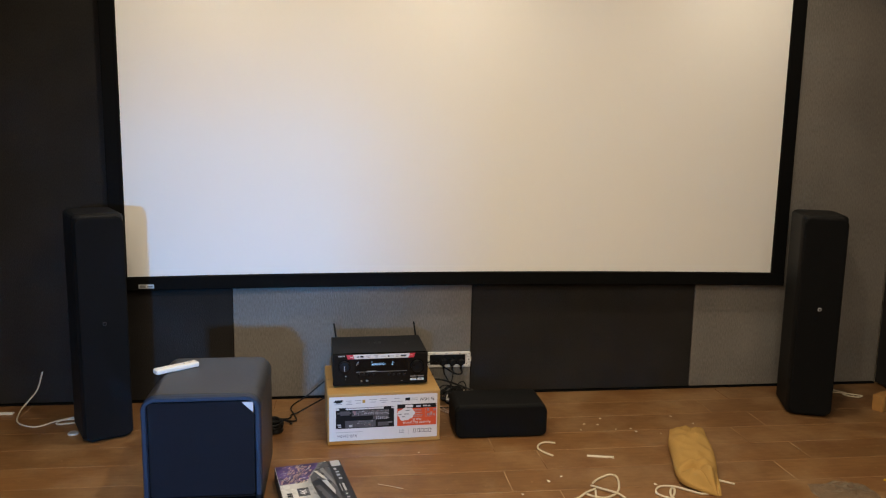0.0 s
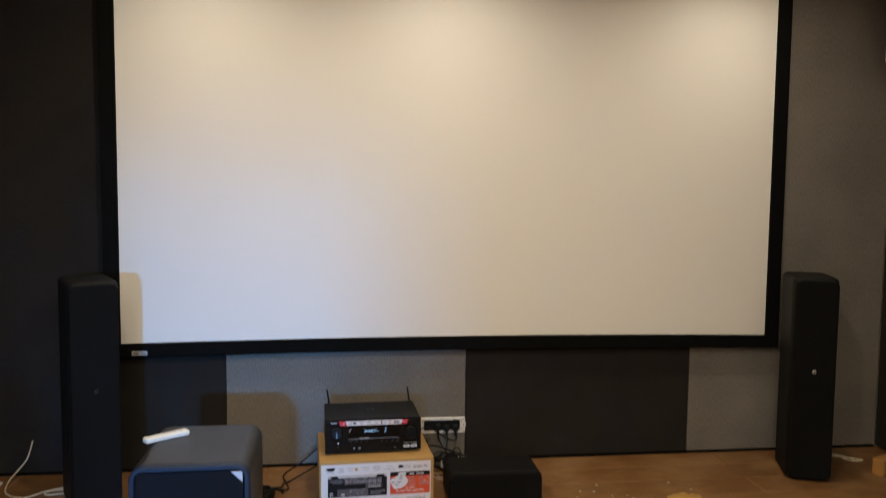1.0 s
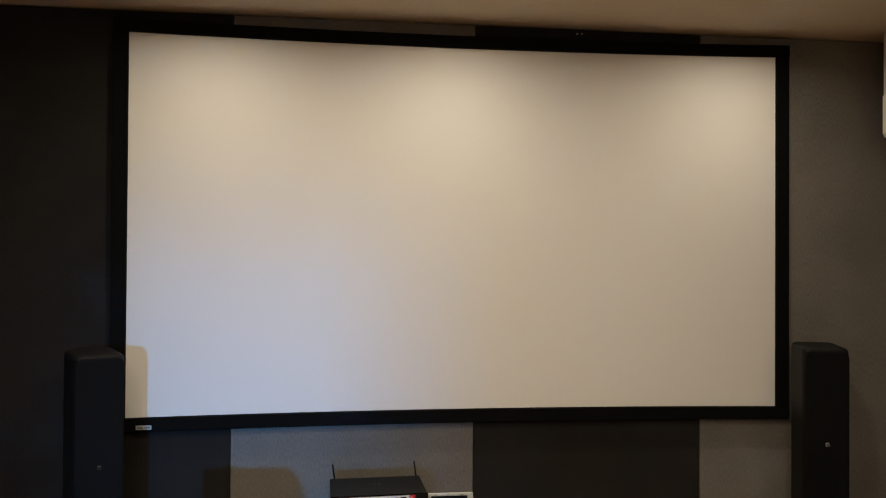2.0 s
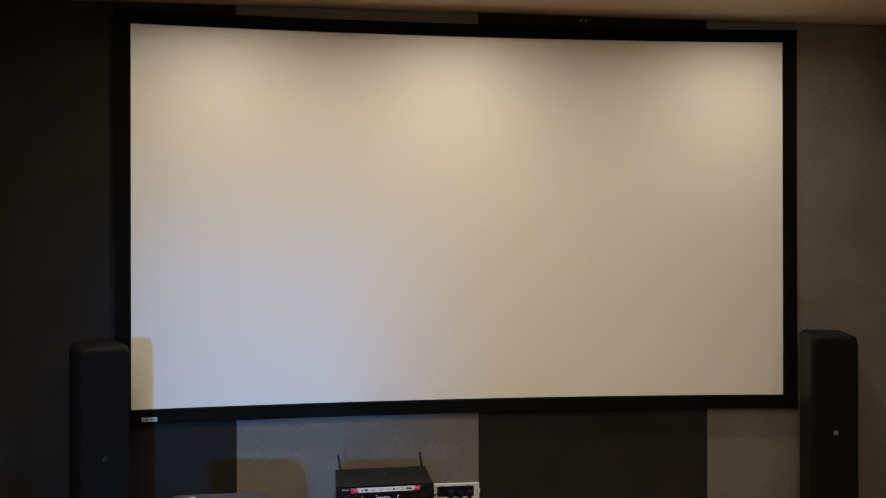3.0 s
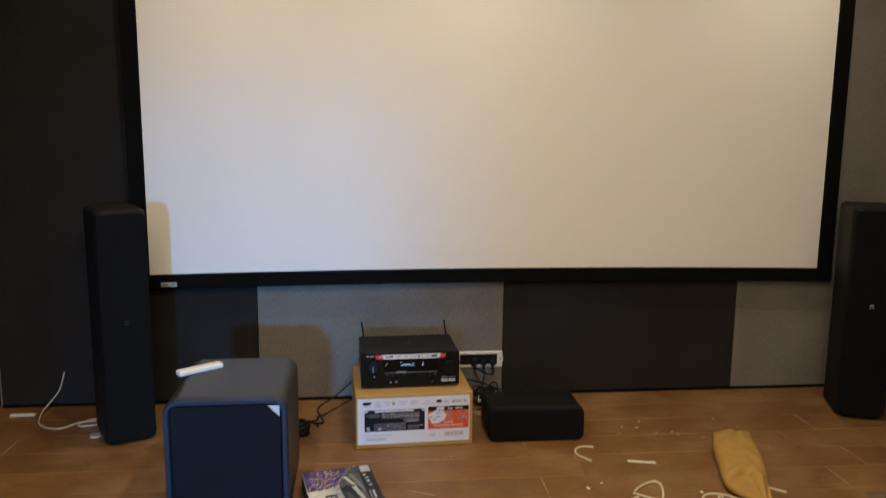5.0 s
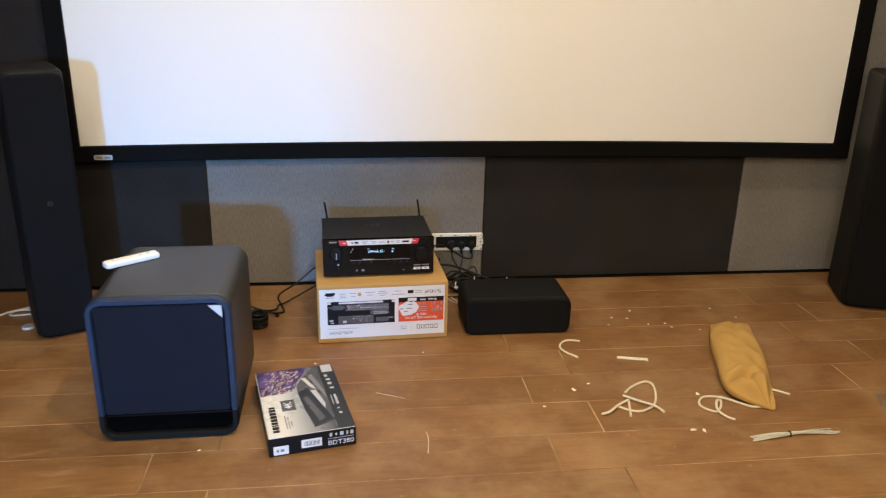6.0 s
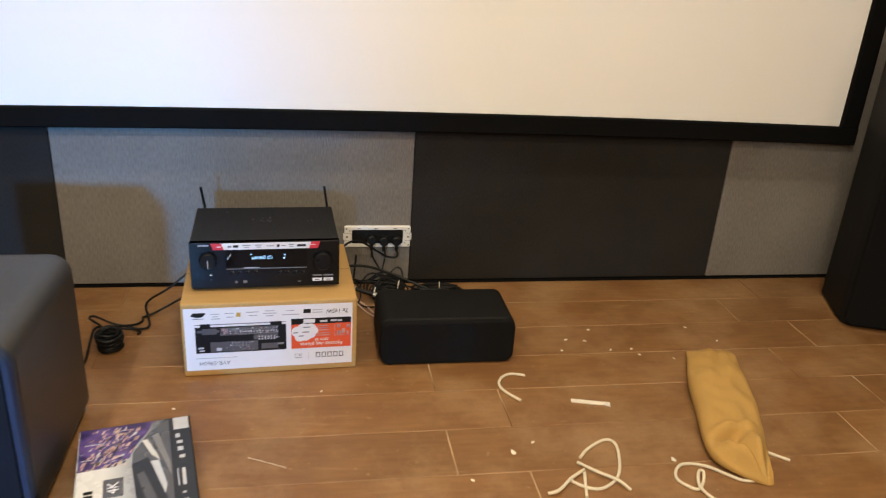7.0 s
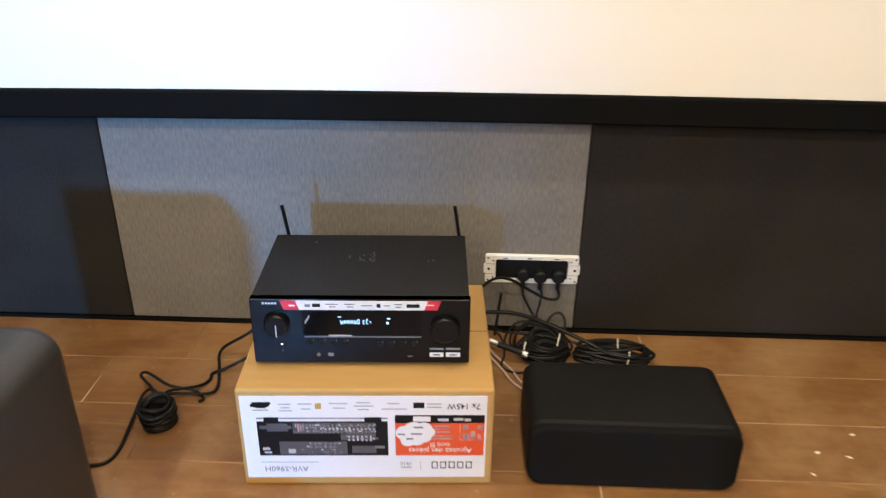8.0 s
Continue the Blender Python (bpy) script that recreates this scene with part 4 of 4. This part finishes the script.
def coil(name, label, cx, cy, rx, ry, turns, r, z0=0.0, seed=1, lean=0.0, turn=0.0, ties=()):
    """A hank of cable: loops that lie on one another, each a little off the last."""
    rnd = random.Random(seed)
    ob = thing(name, label, "cable", group="coiled cables")
    ct, st = math.cos(radians(turn)), math.sin(radians(turn))
    for k in range(turns):
        ex, ey = rx * rnd.uniform(0.72, 1.06), ry * rnd.uniform(0.62, 1.05)
        dx, dy, tilt = rx * rnd.uniform(-0.12, 0.12), ry * rnd.uniform(-0.15, 0.15), rnd.uniform(-0.16, 0.16)
        p2, p3, a2, a3 = rnd.random() * 6.28, rnd.random() * 6.28, rnd.uniform(0.02, 0.10), rnd.uniform(0.01, 0.06)
        layer = z0 + r + 1.5 * r * (k * 0.55)
        pts = []
        for i in range(17):
            a = 2 * math.pi * i / 16
            wob = 1 + a2 * math.sin(2 * a + p2) + a3 * math.sin(3 * a + p3)
            x, y = dx + wob * ex * math.cos(a), dy + wob * ey * math.sin(a)
            x, y = x - tilt * y, y + tilt * x
            z = layer + lean * max(0.0, math.sin(a)) * rnd.uniform(0.85, 1.1) + 0.8 * r * math.sin(2 * a + p3)
            pts.append((cx + ct * x - st * y, cy + st * x + ct * y, max(z, z0 + r)))
        pts[-1] = pts[0]
        part("loop", tube(pts, r, 7, 4), M_CABLE, ob)
    for x, y, z in ties:
        part("cable_tie", tube([(x - 0.006, y - 0.017, z - 0.020), (x - 0.003, y - 0.012, z - 0.004), (x, y, z), (x + 0.003, y + 0.014, z - 0.003), (x + 0.003, y + 0.020, z - 0.018)], 0.0022), M_PAPER, ob, "white cable tie")
    return ob


coil("cable_coil", "round coil of black cable at the foot of the wall", -0.048, -0.128, 0.058, 0.042, 18, 0.0034, seed=3, lean=0.022, ties=((-0.012, -0.118, 0.062), (-0.100, -0.138, 0.045)))
coil("cable_coil", "flat bundled hank of black cable on the floor by the wall", 0.125, -0.143, 0.092, 0.034, 15, 0.0040, seed=5, turn=-6, ties=((0.158, -0.170, 0.046),))
cable("cable_tie", "white cable tie end standing up from the hank", [(0.137, -0.130, 0.030), (0.136, -0.128, 0.048), (0.135, -0.124, 0.062)], 0.0018, M_PAPER, "cable tie", "")
coil("cable_coil", "tight tangle of black cable inside the coil", -0.046, -0.130, 0.036, 0.026, 10, 0.0034, seed=31, lean=0.014)
coil("cable_loop", "loose black cable loops leaning on the wall", -0.075, -0.085, 0.055, 0.035, 3, 0.0030, seed=8, lean=0.055)
jack = thing("audio_plug", "chrome audio plug with a black sleeve on a cable", "plug")
part("sleeve", tube([(-0.170, -0.141, 0.046), (-0.106, -0.156, 0.031)], 0.0080, 12, 1, False), M_CABLE, jack)
part("tip", tube([(-0.190, -0.134, 0.051), (-0.170, -0.141, 0.046)], 0.0088, 12, 1, False), M_SILVER, jack)
part("collar", tube([(-0.106, -0.156, 0.031), (-0.094, -0.161, 0.028)], 0.0092, 12, 1, False), M_SILVER, jack)
part("cord", tube([(-0.094, -0.161, 0.028), (-0.076, -0.166, 0.020), (-0.03, -0.175, 0.008), (0.013, -0.180, 0.006), (0.05, -0.20, 0.006)], 0.0034), M_CABLE, jack)
stub = thing("antenna_stub", "short black rod leaning against the wall panel", "antenna")
part("rod", tube([(-0.174, -0.034, 0.005), (-0.160, -0.007, 0.119)], 0.0038, 10, 1, False), M_CABLE, stub)
for pts in ([(-0.200, -0.13, 0.016), (-0.184, -0.152, 0.010), (-0.155, -0.200, 0.005), (-0.134, -0.245, 0.004), (-0.098, -0.285, 0.004), (-0.04, -0.32, 0.004)],
            [(-0.190, -0.12, 0.016), (-0.170, -0.146, 0.010), (-0.135, -0.194, 0.005), (-0.115, -0.240, 0.004), (-0.090, -0.266, 0.004), (-0.03, -0.30, 0.004)]):
    cable("speaker_wire", "pale pink speaker wire lying on the floor", pts, 0.0030, M_PINK, group="speaker wires")

# cable behind the subwoofer and beside the carton
coil("cable_coil", "small round tied coil of black cable on the floor", -0.938, -0.440, 0.040, 0.037, 15, 0.0044, seed=13, ties=((-0.968, -0.412, 0.034),))
cable("sub_cable", "black cable from the subwoofer lying on the floor", [(-1.10, -0.60, 0.005), (-1.052, -0.588, 0.005), (-1.003, -0.576, 0.005), (-0.990, -0.531, 0.005), (-0.999, -0.434, 0.010), (-1.003, -0.362, 0.020), (-0.985, -0.352, 0.030), (-0.955, -0.378, 0.034)], 0.0038)
cable("sub_cable", "black cable looping up from the coil", [(-0.955, -0.40, 0.034), (-0.985, -0.352, 0.036), (-1.024, -0.311, 0.038), (-1.010, -0.302, 0.040), (-0.948, -0.335, 0.030), (-0.894, -0.326, 0.010), (-0.866, -0.349, 0.006), (-0.872, -0.362, 0.006)], 0.0038)
cable("sub_cable", "black cable running behind the carton", [(-0.945, -0.39, 0.034), (-0.940, -0.356, 0.030), (-0.891, -0.311, 0.012), (-0.873, -0.275, 0.006), (-0.875, -0.249, 0.006), (-0.846, -0.231, 0.010), (-0.806, -0.224, 0.030), (-0.73, -0.16, 0.05), (-0.66, -0.14, 0.08)], 0.0038)
cable("sub_cable", "black cable rising behind the carton", [(-0.950, -0.40, 0.034), (-0.936, -0.367, 0.030), (-0.862, -0.336, 0.010), (-0.846, -0.303, 0.006), (-0.866, -0.222, 0.006), (-0.880, -0.173, 0.010), (-0.864, -0.161, 0.030), (-0.799, -0.160, 0.072), (-0.72, -0.13, 0.13), (-0.62, -0.14, 0.20)], 0.0038)


# ---- floor clutter ----
def pouch():
    """A soft cloth pouch, flat-lying, its near end gathered to a point."""
    ob = thing("cloth_pouch", "mustard yellow cotton drawstring pouch lying on the floor", "pouch")
    spine = spline([(0.958, -0.572, 0.128), (0.946, -0.635, 0.165), (0.888, -0.78, 0.188), (0.842, -0.93, 0.194), (0.796, -1.06, 0.188), (0.779, -1.13, 0.160), (0.789, -1.175, 0.112), (0.801, -1.206, 0.064), (0.814, -1.228, 0.018)], 10)
    rings, n = [], 44
    for i, q in enumerate(spine):
        t = i / (len(spine) - 1)
        side = Vector((0.965, 0.02 + 0.26 * t, 0)).normalized()
        w, tall = q.z / 2 * 1.02, 0.066 * min(1, 3.5 * t + 0.12) * min(1, 2.6 * (1 - t) + 0.10)
        ring = []
        for k in range(n):
            a = 2 * math.pi * k / n
            ca, sa = math.cos(a), math.sin(a)
            x = math.copysign(abs(ca) ** 0.85, ca) * w
            z = tall * (0.45 + 0.55 * math.copysign(abs(sa) ** 0.8, sa)) if sa > 0 else tall * 0.45 * (1 - abs(sa) ** 0.6)
            p = Vector((q.x + 0.007, q.y, 0)) + side * x
            crease = noise.noise(Vector((p.x * 16, p.y * 9, a * 0.4))) * 0.018 + noise.noise(Vector((p.x * 34, p.y * 20, 3.0))) * 0.008
            away, turn = math.hypot(p.x - 0.811, p.y + 1.234), math.atan2(p.y + 1.234, p.x - 0.811)
            crease += 0.028 * math.sin(9 * turn + 0.8) * max(0, 1 - abs(away - 0.09) / 0.09)
            crease += 0.034 * max(0, 1 - abs(away - 0.19 - 0.02 * math.sin(3 * turn)) / 0.028) * max(0, 1 - abs(turn - 1.75) / 0.5)
            crease -= 0.032 * max(0, 1 - abs(away - 0.155) / 0.025) * max(0, 1 - abs(turn - 1.85) / 0.6)
            crease -= 0.018 * max(0, 1 - abs(p.x - 0.80 - 0.55 * (p.y + 1.07)) / 0.02) * max(0, 1 - abs(t - 0.6) / 0.2)
            crease -= 0.018 * max(0, 1 - abs(p.x - 0.965 - 0.45 * (p.y + 0.66)) / 0.016) * max(0, 1 - abs(t - 0.16) / 0.13)
            up = max(0.0, sa)
            ring.append((p.x, p.y, max(0.001, z + crease * up)))
        rings.append(ring)
    part("pouch_body", skin(rings), M_CLOTH, ob, smooth=True)
    R = 0.0042
    part("drawstring", tube([(x, y, R) for x, y in ((0.824, -1.205), (0.761, -1.209), (0.725, -1.182), (0.684, -1.144), (0.631, -1.130), (0.598, -1.150), (0.584, -1.190), (0.616, -1.228), (0.645, -1.205))]
                             + [(0.662, -1.170, 0.009), (0.646, -1.174, 0.012), (0.626, -1.222, 0.010), (0.640, -1.259, R), (0.660, -1.281, R)], R), M_ROPE, ob, "cream cotton drawstring")
    part("drawstring", tube([(0.85, -1.075, R), (0.882, -1.102, R), (0.927, -1.141, R)], R), M_ROPE, ob, "cream cotton drawstring")
    return ob


pouch()
CORD = 0.0042
for label, pts in (
    ("short curved piece of cream cotton cord", [(0.318, -0.680), (0.274, -0.669), (0.242, -0.688), (0.226, -0.725), (0.236, -0.765), (0.271, -0.813)]),
    ("looped piece of cream cotton cord", [(0.360, -1.082), (0.397, -1.045), (0.455, -1.013), (0.476, -1.040), (0.452, -1.128), (0.420, -1.178), (0.371, -1.205), (0.330, -1.190), (0.306, -1.166)]),
    ("short piece of cream cotton cord", [(0.236, -1.210), (0.265, -1.206), (0.308, -1.166), (0.355, -1.130)]),
    ("short piece of cream cotton cord", [(0.328, -1.230), (0.340, -1.185), (0.352, -1.142)]),
    ("short piece of cream cotton cord", [(0.347, -1.100), (0.382, -1.145), (0.426, -1.183), (0.447, -1.216)]),
):
    high = 0.006 if pts[0][0] in (0.236, 0.347) else 0.0
    ob = thing("cord_piece", label + " on the floor", "cord", group="cord scraps")
    part("cord", tube([(x, y, CORD + high * math.sin(math.pi * i / (len(pts) - 1))) for i, (x, y) in enumerate(pts)], CORD), M_ROPE, ob)
strip = thing("frayed_strip", "short frayed strip of white webbing on the floor", "scrap", pose(0.473, -0.833, 0, 0, 0, -14))
part("webbing", box(-0.054, 0.036, -0.008, 0.008, 0.0, 0.004, 0.001), M_PAPER, strip)
for k in range(5):
    part("thread", tube([(0.034, -0.006 + 0.003 * k, 0.003), (0.046, -0.008 + 0.004 * k, 0.003), (0.060, -0.011 + 0.005 * k, 0.002)], 0.0011, 5, 2), M_PAPER, strip)
ties = thing("cable_ties", "bundle of translucent white cable ties on the floor", "cable tie", pose(0.805, -1.378, 0, 0, 0, 3.5))
rnd = random.Random(21)
for k in range(14):
    a, b, o = 0.014 * (rnd.random() - 0.5), 0.03 * (rnd.random() - 0.5), 0.008 * (rnd.random() - 0.5)
    x0, x1 = -0.135 - 0.012 * rnd.random(), 0.11 + 0.05 * rnd.random()
    z = 0.003 + 0.010 * rnd.random()
    part("tie", tube([(x0, b, 0.002), (-0.06, 0.5 * b + o, z), (-0.01, o, z), (0.06, a, z), (x1, a * 1.6 + 0.4 * b, 0.003)], 0.0014, 5, 3), M_TIE, ties)
part("binding", tube([(-0.016, -0.009, 0.003), (-0.016, -0.006, 0.014), (-0.016, 0.006, 0.014), (-0.016, 0.009, 0.003)], 0.0022, 6, 4), M_CABLE, ties, "dark binding tie")
SCRAPS = ((0.518, -0.463), (0.581, -0.476), (0.482, -0.534), (0.650, -0.538), (0.724, -0.536), (0.736, -0.574), (0.843, -0.604), (0.191, -1.043), (0.611, -1.109), (0.499, -1.323), (0.534, -1.329),
          (0.255, -1.004), (0.063, -1.142), (0.62, -0.40), (0.98, -0.40), (-0.70, -0.78), (-1.02, -1.30), (-0.30, -0.72), (1.05, -0.50))
for k, (x, y) in enumerate(SCRAPS):
    size = 0.011 if k in (7, 8, 9, 10) else 0.006
    bm = bmesh.new()
    bmesh.ops.create_icosphere(bm, subdivisions=1, radius=size)
    for v in bm.verts:
        v.co = Vector((v.co.x * rnd.uniform(0.7, 1.5), v.co.y * rnd.uniform(0.4, 0.9), v.co.z * 0.2)) + Vector((0, 0, size * 0.2))
    ob = tagged(finish("paper_scrap", bm, M_PAPER), "tiny white paper or plaster crumb on the floor", "debris", "crumbs on the floor")
    ob.matrix_world = pose(x, y, 0, 0, 0, 360 * rnd.random())
splinter = tagged(finish("wood_splinter", tube([(-0.055, 0.006, 0.003), (0.0, 0.001, 0.003), (0.05, -0.006, 0.003)], 0.0009, 5, 3), M_ROPE), "thin pale wood splinter on the floor", "debris")
splinter.matrix_world = pose(-0.438, -1.035, 0, 0, 0, -20)
# a floor scratch, added as a thin pale tube on the boards
tagged(finish("scratch_line", tube([(-0.342, -1.262, 0.0016), (-0.339, -1.31, 0.0016), (-0.348, -1.375, 0.0016)], 0.0012, 5, 4), M_ROPE), "thin curved pale scratch in the floor, drawn as a raised thread", "debris")


def crumpled(m, rx, ry, tall, label, seed):
    bm = bmesh.new()
    bmesh.ops.create_grid(bm, x_segments=26, y_segments=22, size=1)
    for v in bm.verts:
        r = min(1, math.hypot(v.co.x, v.co.y))
        z = tall * (0.25 + abs(noise.noise(Vector((v.co.x * 3.1, v.co.y * 3.1, seed))))) * (1 - r ** 3) + 0.25 * tall * abs(noise.noise(Vector((v.co.x * 9, v.co.y * 9, seed + 5)))) * (1 - r)
        v.co = Vector((v.co.x * rx * (1 - 0.12 * abs(v.co.y)), v.co.y * ry * (1 - 0.15 * abs(v.co.x)), z + 0.001))
    ob = tagged(finish("plastic_wrap", bm, M_FILM), label, "wrapping")
    ob.matrix_world = m
    return ob


crumpled(pose(1.33, -1.25, 0, 0, 0, -10), 0.13, 0.085, 0.05, "crumpled clear plastic wrapping on the floor", 2.0)
crumpled(pose(-1.90, -1.25, 0, 0, 0, 30), 0.12, 0.11, 0.10, "crumpled clear plastic bag on the floor", 7.0)

# left of the left speaker: white lead, wall plate, cap
cable("white_lead", "thin white cable rising from the floor by the wall", [(-2.085, -0.012, 0.175), (-2.11, -0.020, 0.09), (-2.15, -0.035, 0.035), (-2.165, -0.10, 0.008), (-2.12, -0.24, 0.005), (-2.02, -0.30, 0.005), (-1.955, -0.235, 0.005), (-1.89, -0.19, 0.005)], 0.0035, M_ROPE)
cable("white_lead", "thin white cable folded on the floor by the speaker", [(-1.86, -0.262, 0.005), (-1.92, -0.275, 0.005), (-1.945, -0.262, 0.005), (-1.93, -0.235, 0.008), (-1.88, -0.215, 0.005)], 0.0035, M_ROPE)
bm = bmesh.new()
bmesh.ops.create_cone(bm, cap_ends=True, segments=24, radius1=0.024, radius2=0.021, depth=0.008, matrix=Matrix.Translation((-1.83, -0.385, 0.004)))
tagged(finish("plastic_disc", bm, M_PALE), "round pale plastic disc on the floor", "disc")
tagged(finish("white_strip", box(-2.30, -2.19, -0.125, -0.100, 0.0, 0.008, 0.002), M_PLASTIC), "short white plastic strip on the floor", "strip")
# right of the right speaker: wire, small carton, batten, air conditioner
cable("white_lead", "thin white cable loop on the floor by the speaker", [(1.90, -0.10, 0.005), (2.0, -0.13, 0.005), (2.09, -0.17, 0.005), (2.14, -0.21, 0.005), (2.09, -0.225, 0.006), (2.04, -0.19, 0.010), (2.10, -0.175, 0.006)], 0.0035, M_ROPE)
cable("white_lead", "thin white cable on the floor by the speaker", [(1.90, -0.06, 0.005), (1.97, -0.05, 0.005), (2.06, -0.13, 0.006), (2.10, -0.20, 0.006)], 0.003, M_ROPE)
crate = thing("wooden_block", "raw wooden block standing on the floor", "block", pose(2.085, -0.44, 0, 0, 0, 24))
part("block", box(0.0, 0.19, 0.0, 0.055, 0.0, 0.082, 0.003), M_WOOD, crate)
part("recess", box(0.006, 0.18, -0.0025, 0.001, 0.004, 0.074, 0.001, 1), M_KRAFT, crate, "orange-brown recess")
base = thing("plastic_tray", "dark plastic tray on the floor beside the wall", "tray", pose(2.11, -0.74, 0, 0, 0, -48))
part("tray", box(-0.16, 0.20, -0.09, 0.11, 0.0, 0.020, 0.006), M_BLACK, base)
part("rim", box(-0.155, 0.195, -0.08, -0.072, 0.019, 0.023, 0.001), M_MID, base, "pale plastic rim")
batten = thing("yellow_strip", "short yellow plastic strip on the floor", "strip", pose(1.60, -1.19, 0, 0, 0, -45))
part("strip", box(-0.05, 0.06, -0.006, 0.006, 0, 0.006, 0.001), M_YELLOW, batten)
ac = thing("air_conditioner", "white wall-mounted air conditioner high on the side wall", "air conditioner", pose(RIGHT, -0.68, 2.07))
part("housing", box(-0.240, -0.001, -0.44, 0.44, 0.0, 0.21, 0.012, 3), M_PLASTIC, ac)
part("louvre", box(-0.235, -0.06, -0.40, 0.40, -0.006, 0.003, 0.002), M_MID, ac)
part("pipe_cover", box(-0.188, -0.001, 0.452, 0.50, 0.0, 0.552, 0.008), M_PLASTIC, ac)

# ---- floor boards, each one a piece ----
floor = thing("floor", "brown wood-look floor boards with dusty pale joints", "floor", kind="structure")
part("bedding", box(LEFT - 0.15, RIGHT + 0.15, BACK - 0.15, 0.03, -0.08, -0.0008), M_GROUT, floor)
GAP, GAP_END, shared = 0.0023, 0.0042, {}
for r in range(int(-BACK / ROW) + 3):
    y1 = -0.556 + ROW * 3 - ROW * r
    y0 = max(y1 - ROW, BACK)
    y1 = min(y1, 0.028)
    if y1 - y0 < 0.02:
        continue
    start = 0.03 if r % 2 == 1 else 0.216
    k = math.floor((LEFT - start) / PLANK)
    while start + k * PLANK < RIGHT:
        x0, x1 = max(start + k * PLANK, LEFT - 0.02), min(start + (k + 1) * PLANK, RIGHT + 0.02)
        k += 1
        if x1 - x0 < 0.01:
            continue
        key = (round(x1 - x0, 4), round(y1 - y0, 4))
        if key not in shared:
            bm = box(-(x1 - x0 - GAP_END) / 2, (x1 - x0 - GAP_END) / 2, -(y1 - y0 - GAP) / 2, (y1 - y0 - GAP) / 2, -0.012, 0.0, 0.0006, 1)
            me = bpy.data.meshes.new("plank")
            bm.to_mesh(me)
            bm.free()
            me.materials.append(M_PLANK)
            shared[key] = me
        ob = new("plank", shared[key])
        ob.parent = floor
        ob.location = ((x0 + x1) / 2, (y0 + y1) / 2, 0)
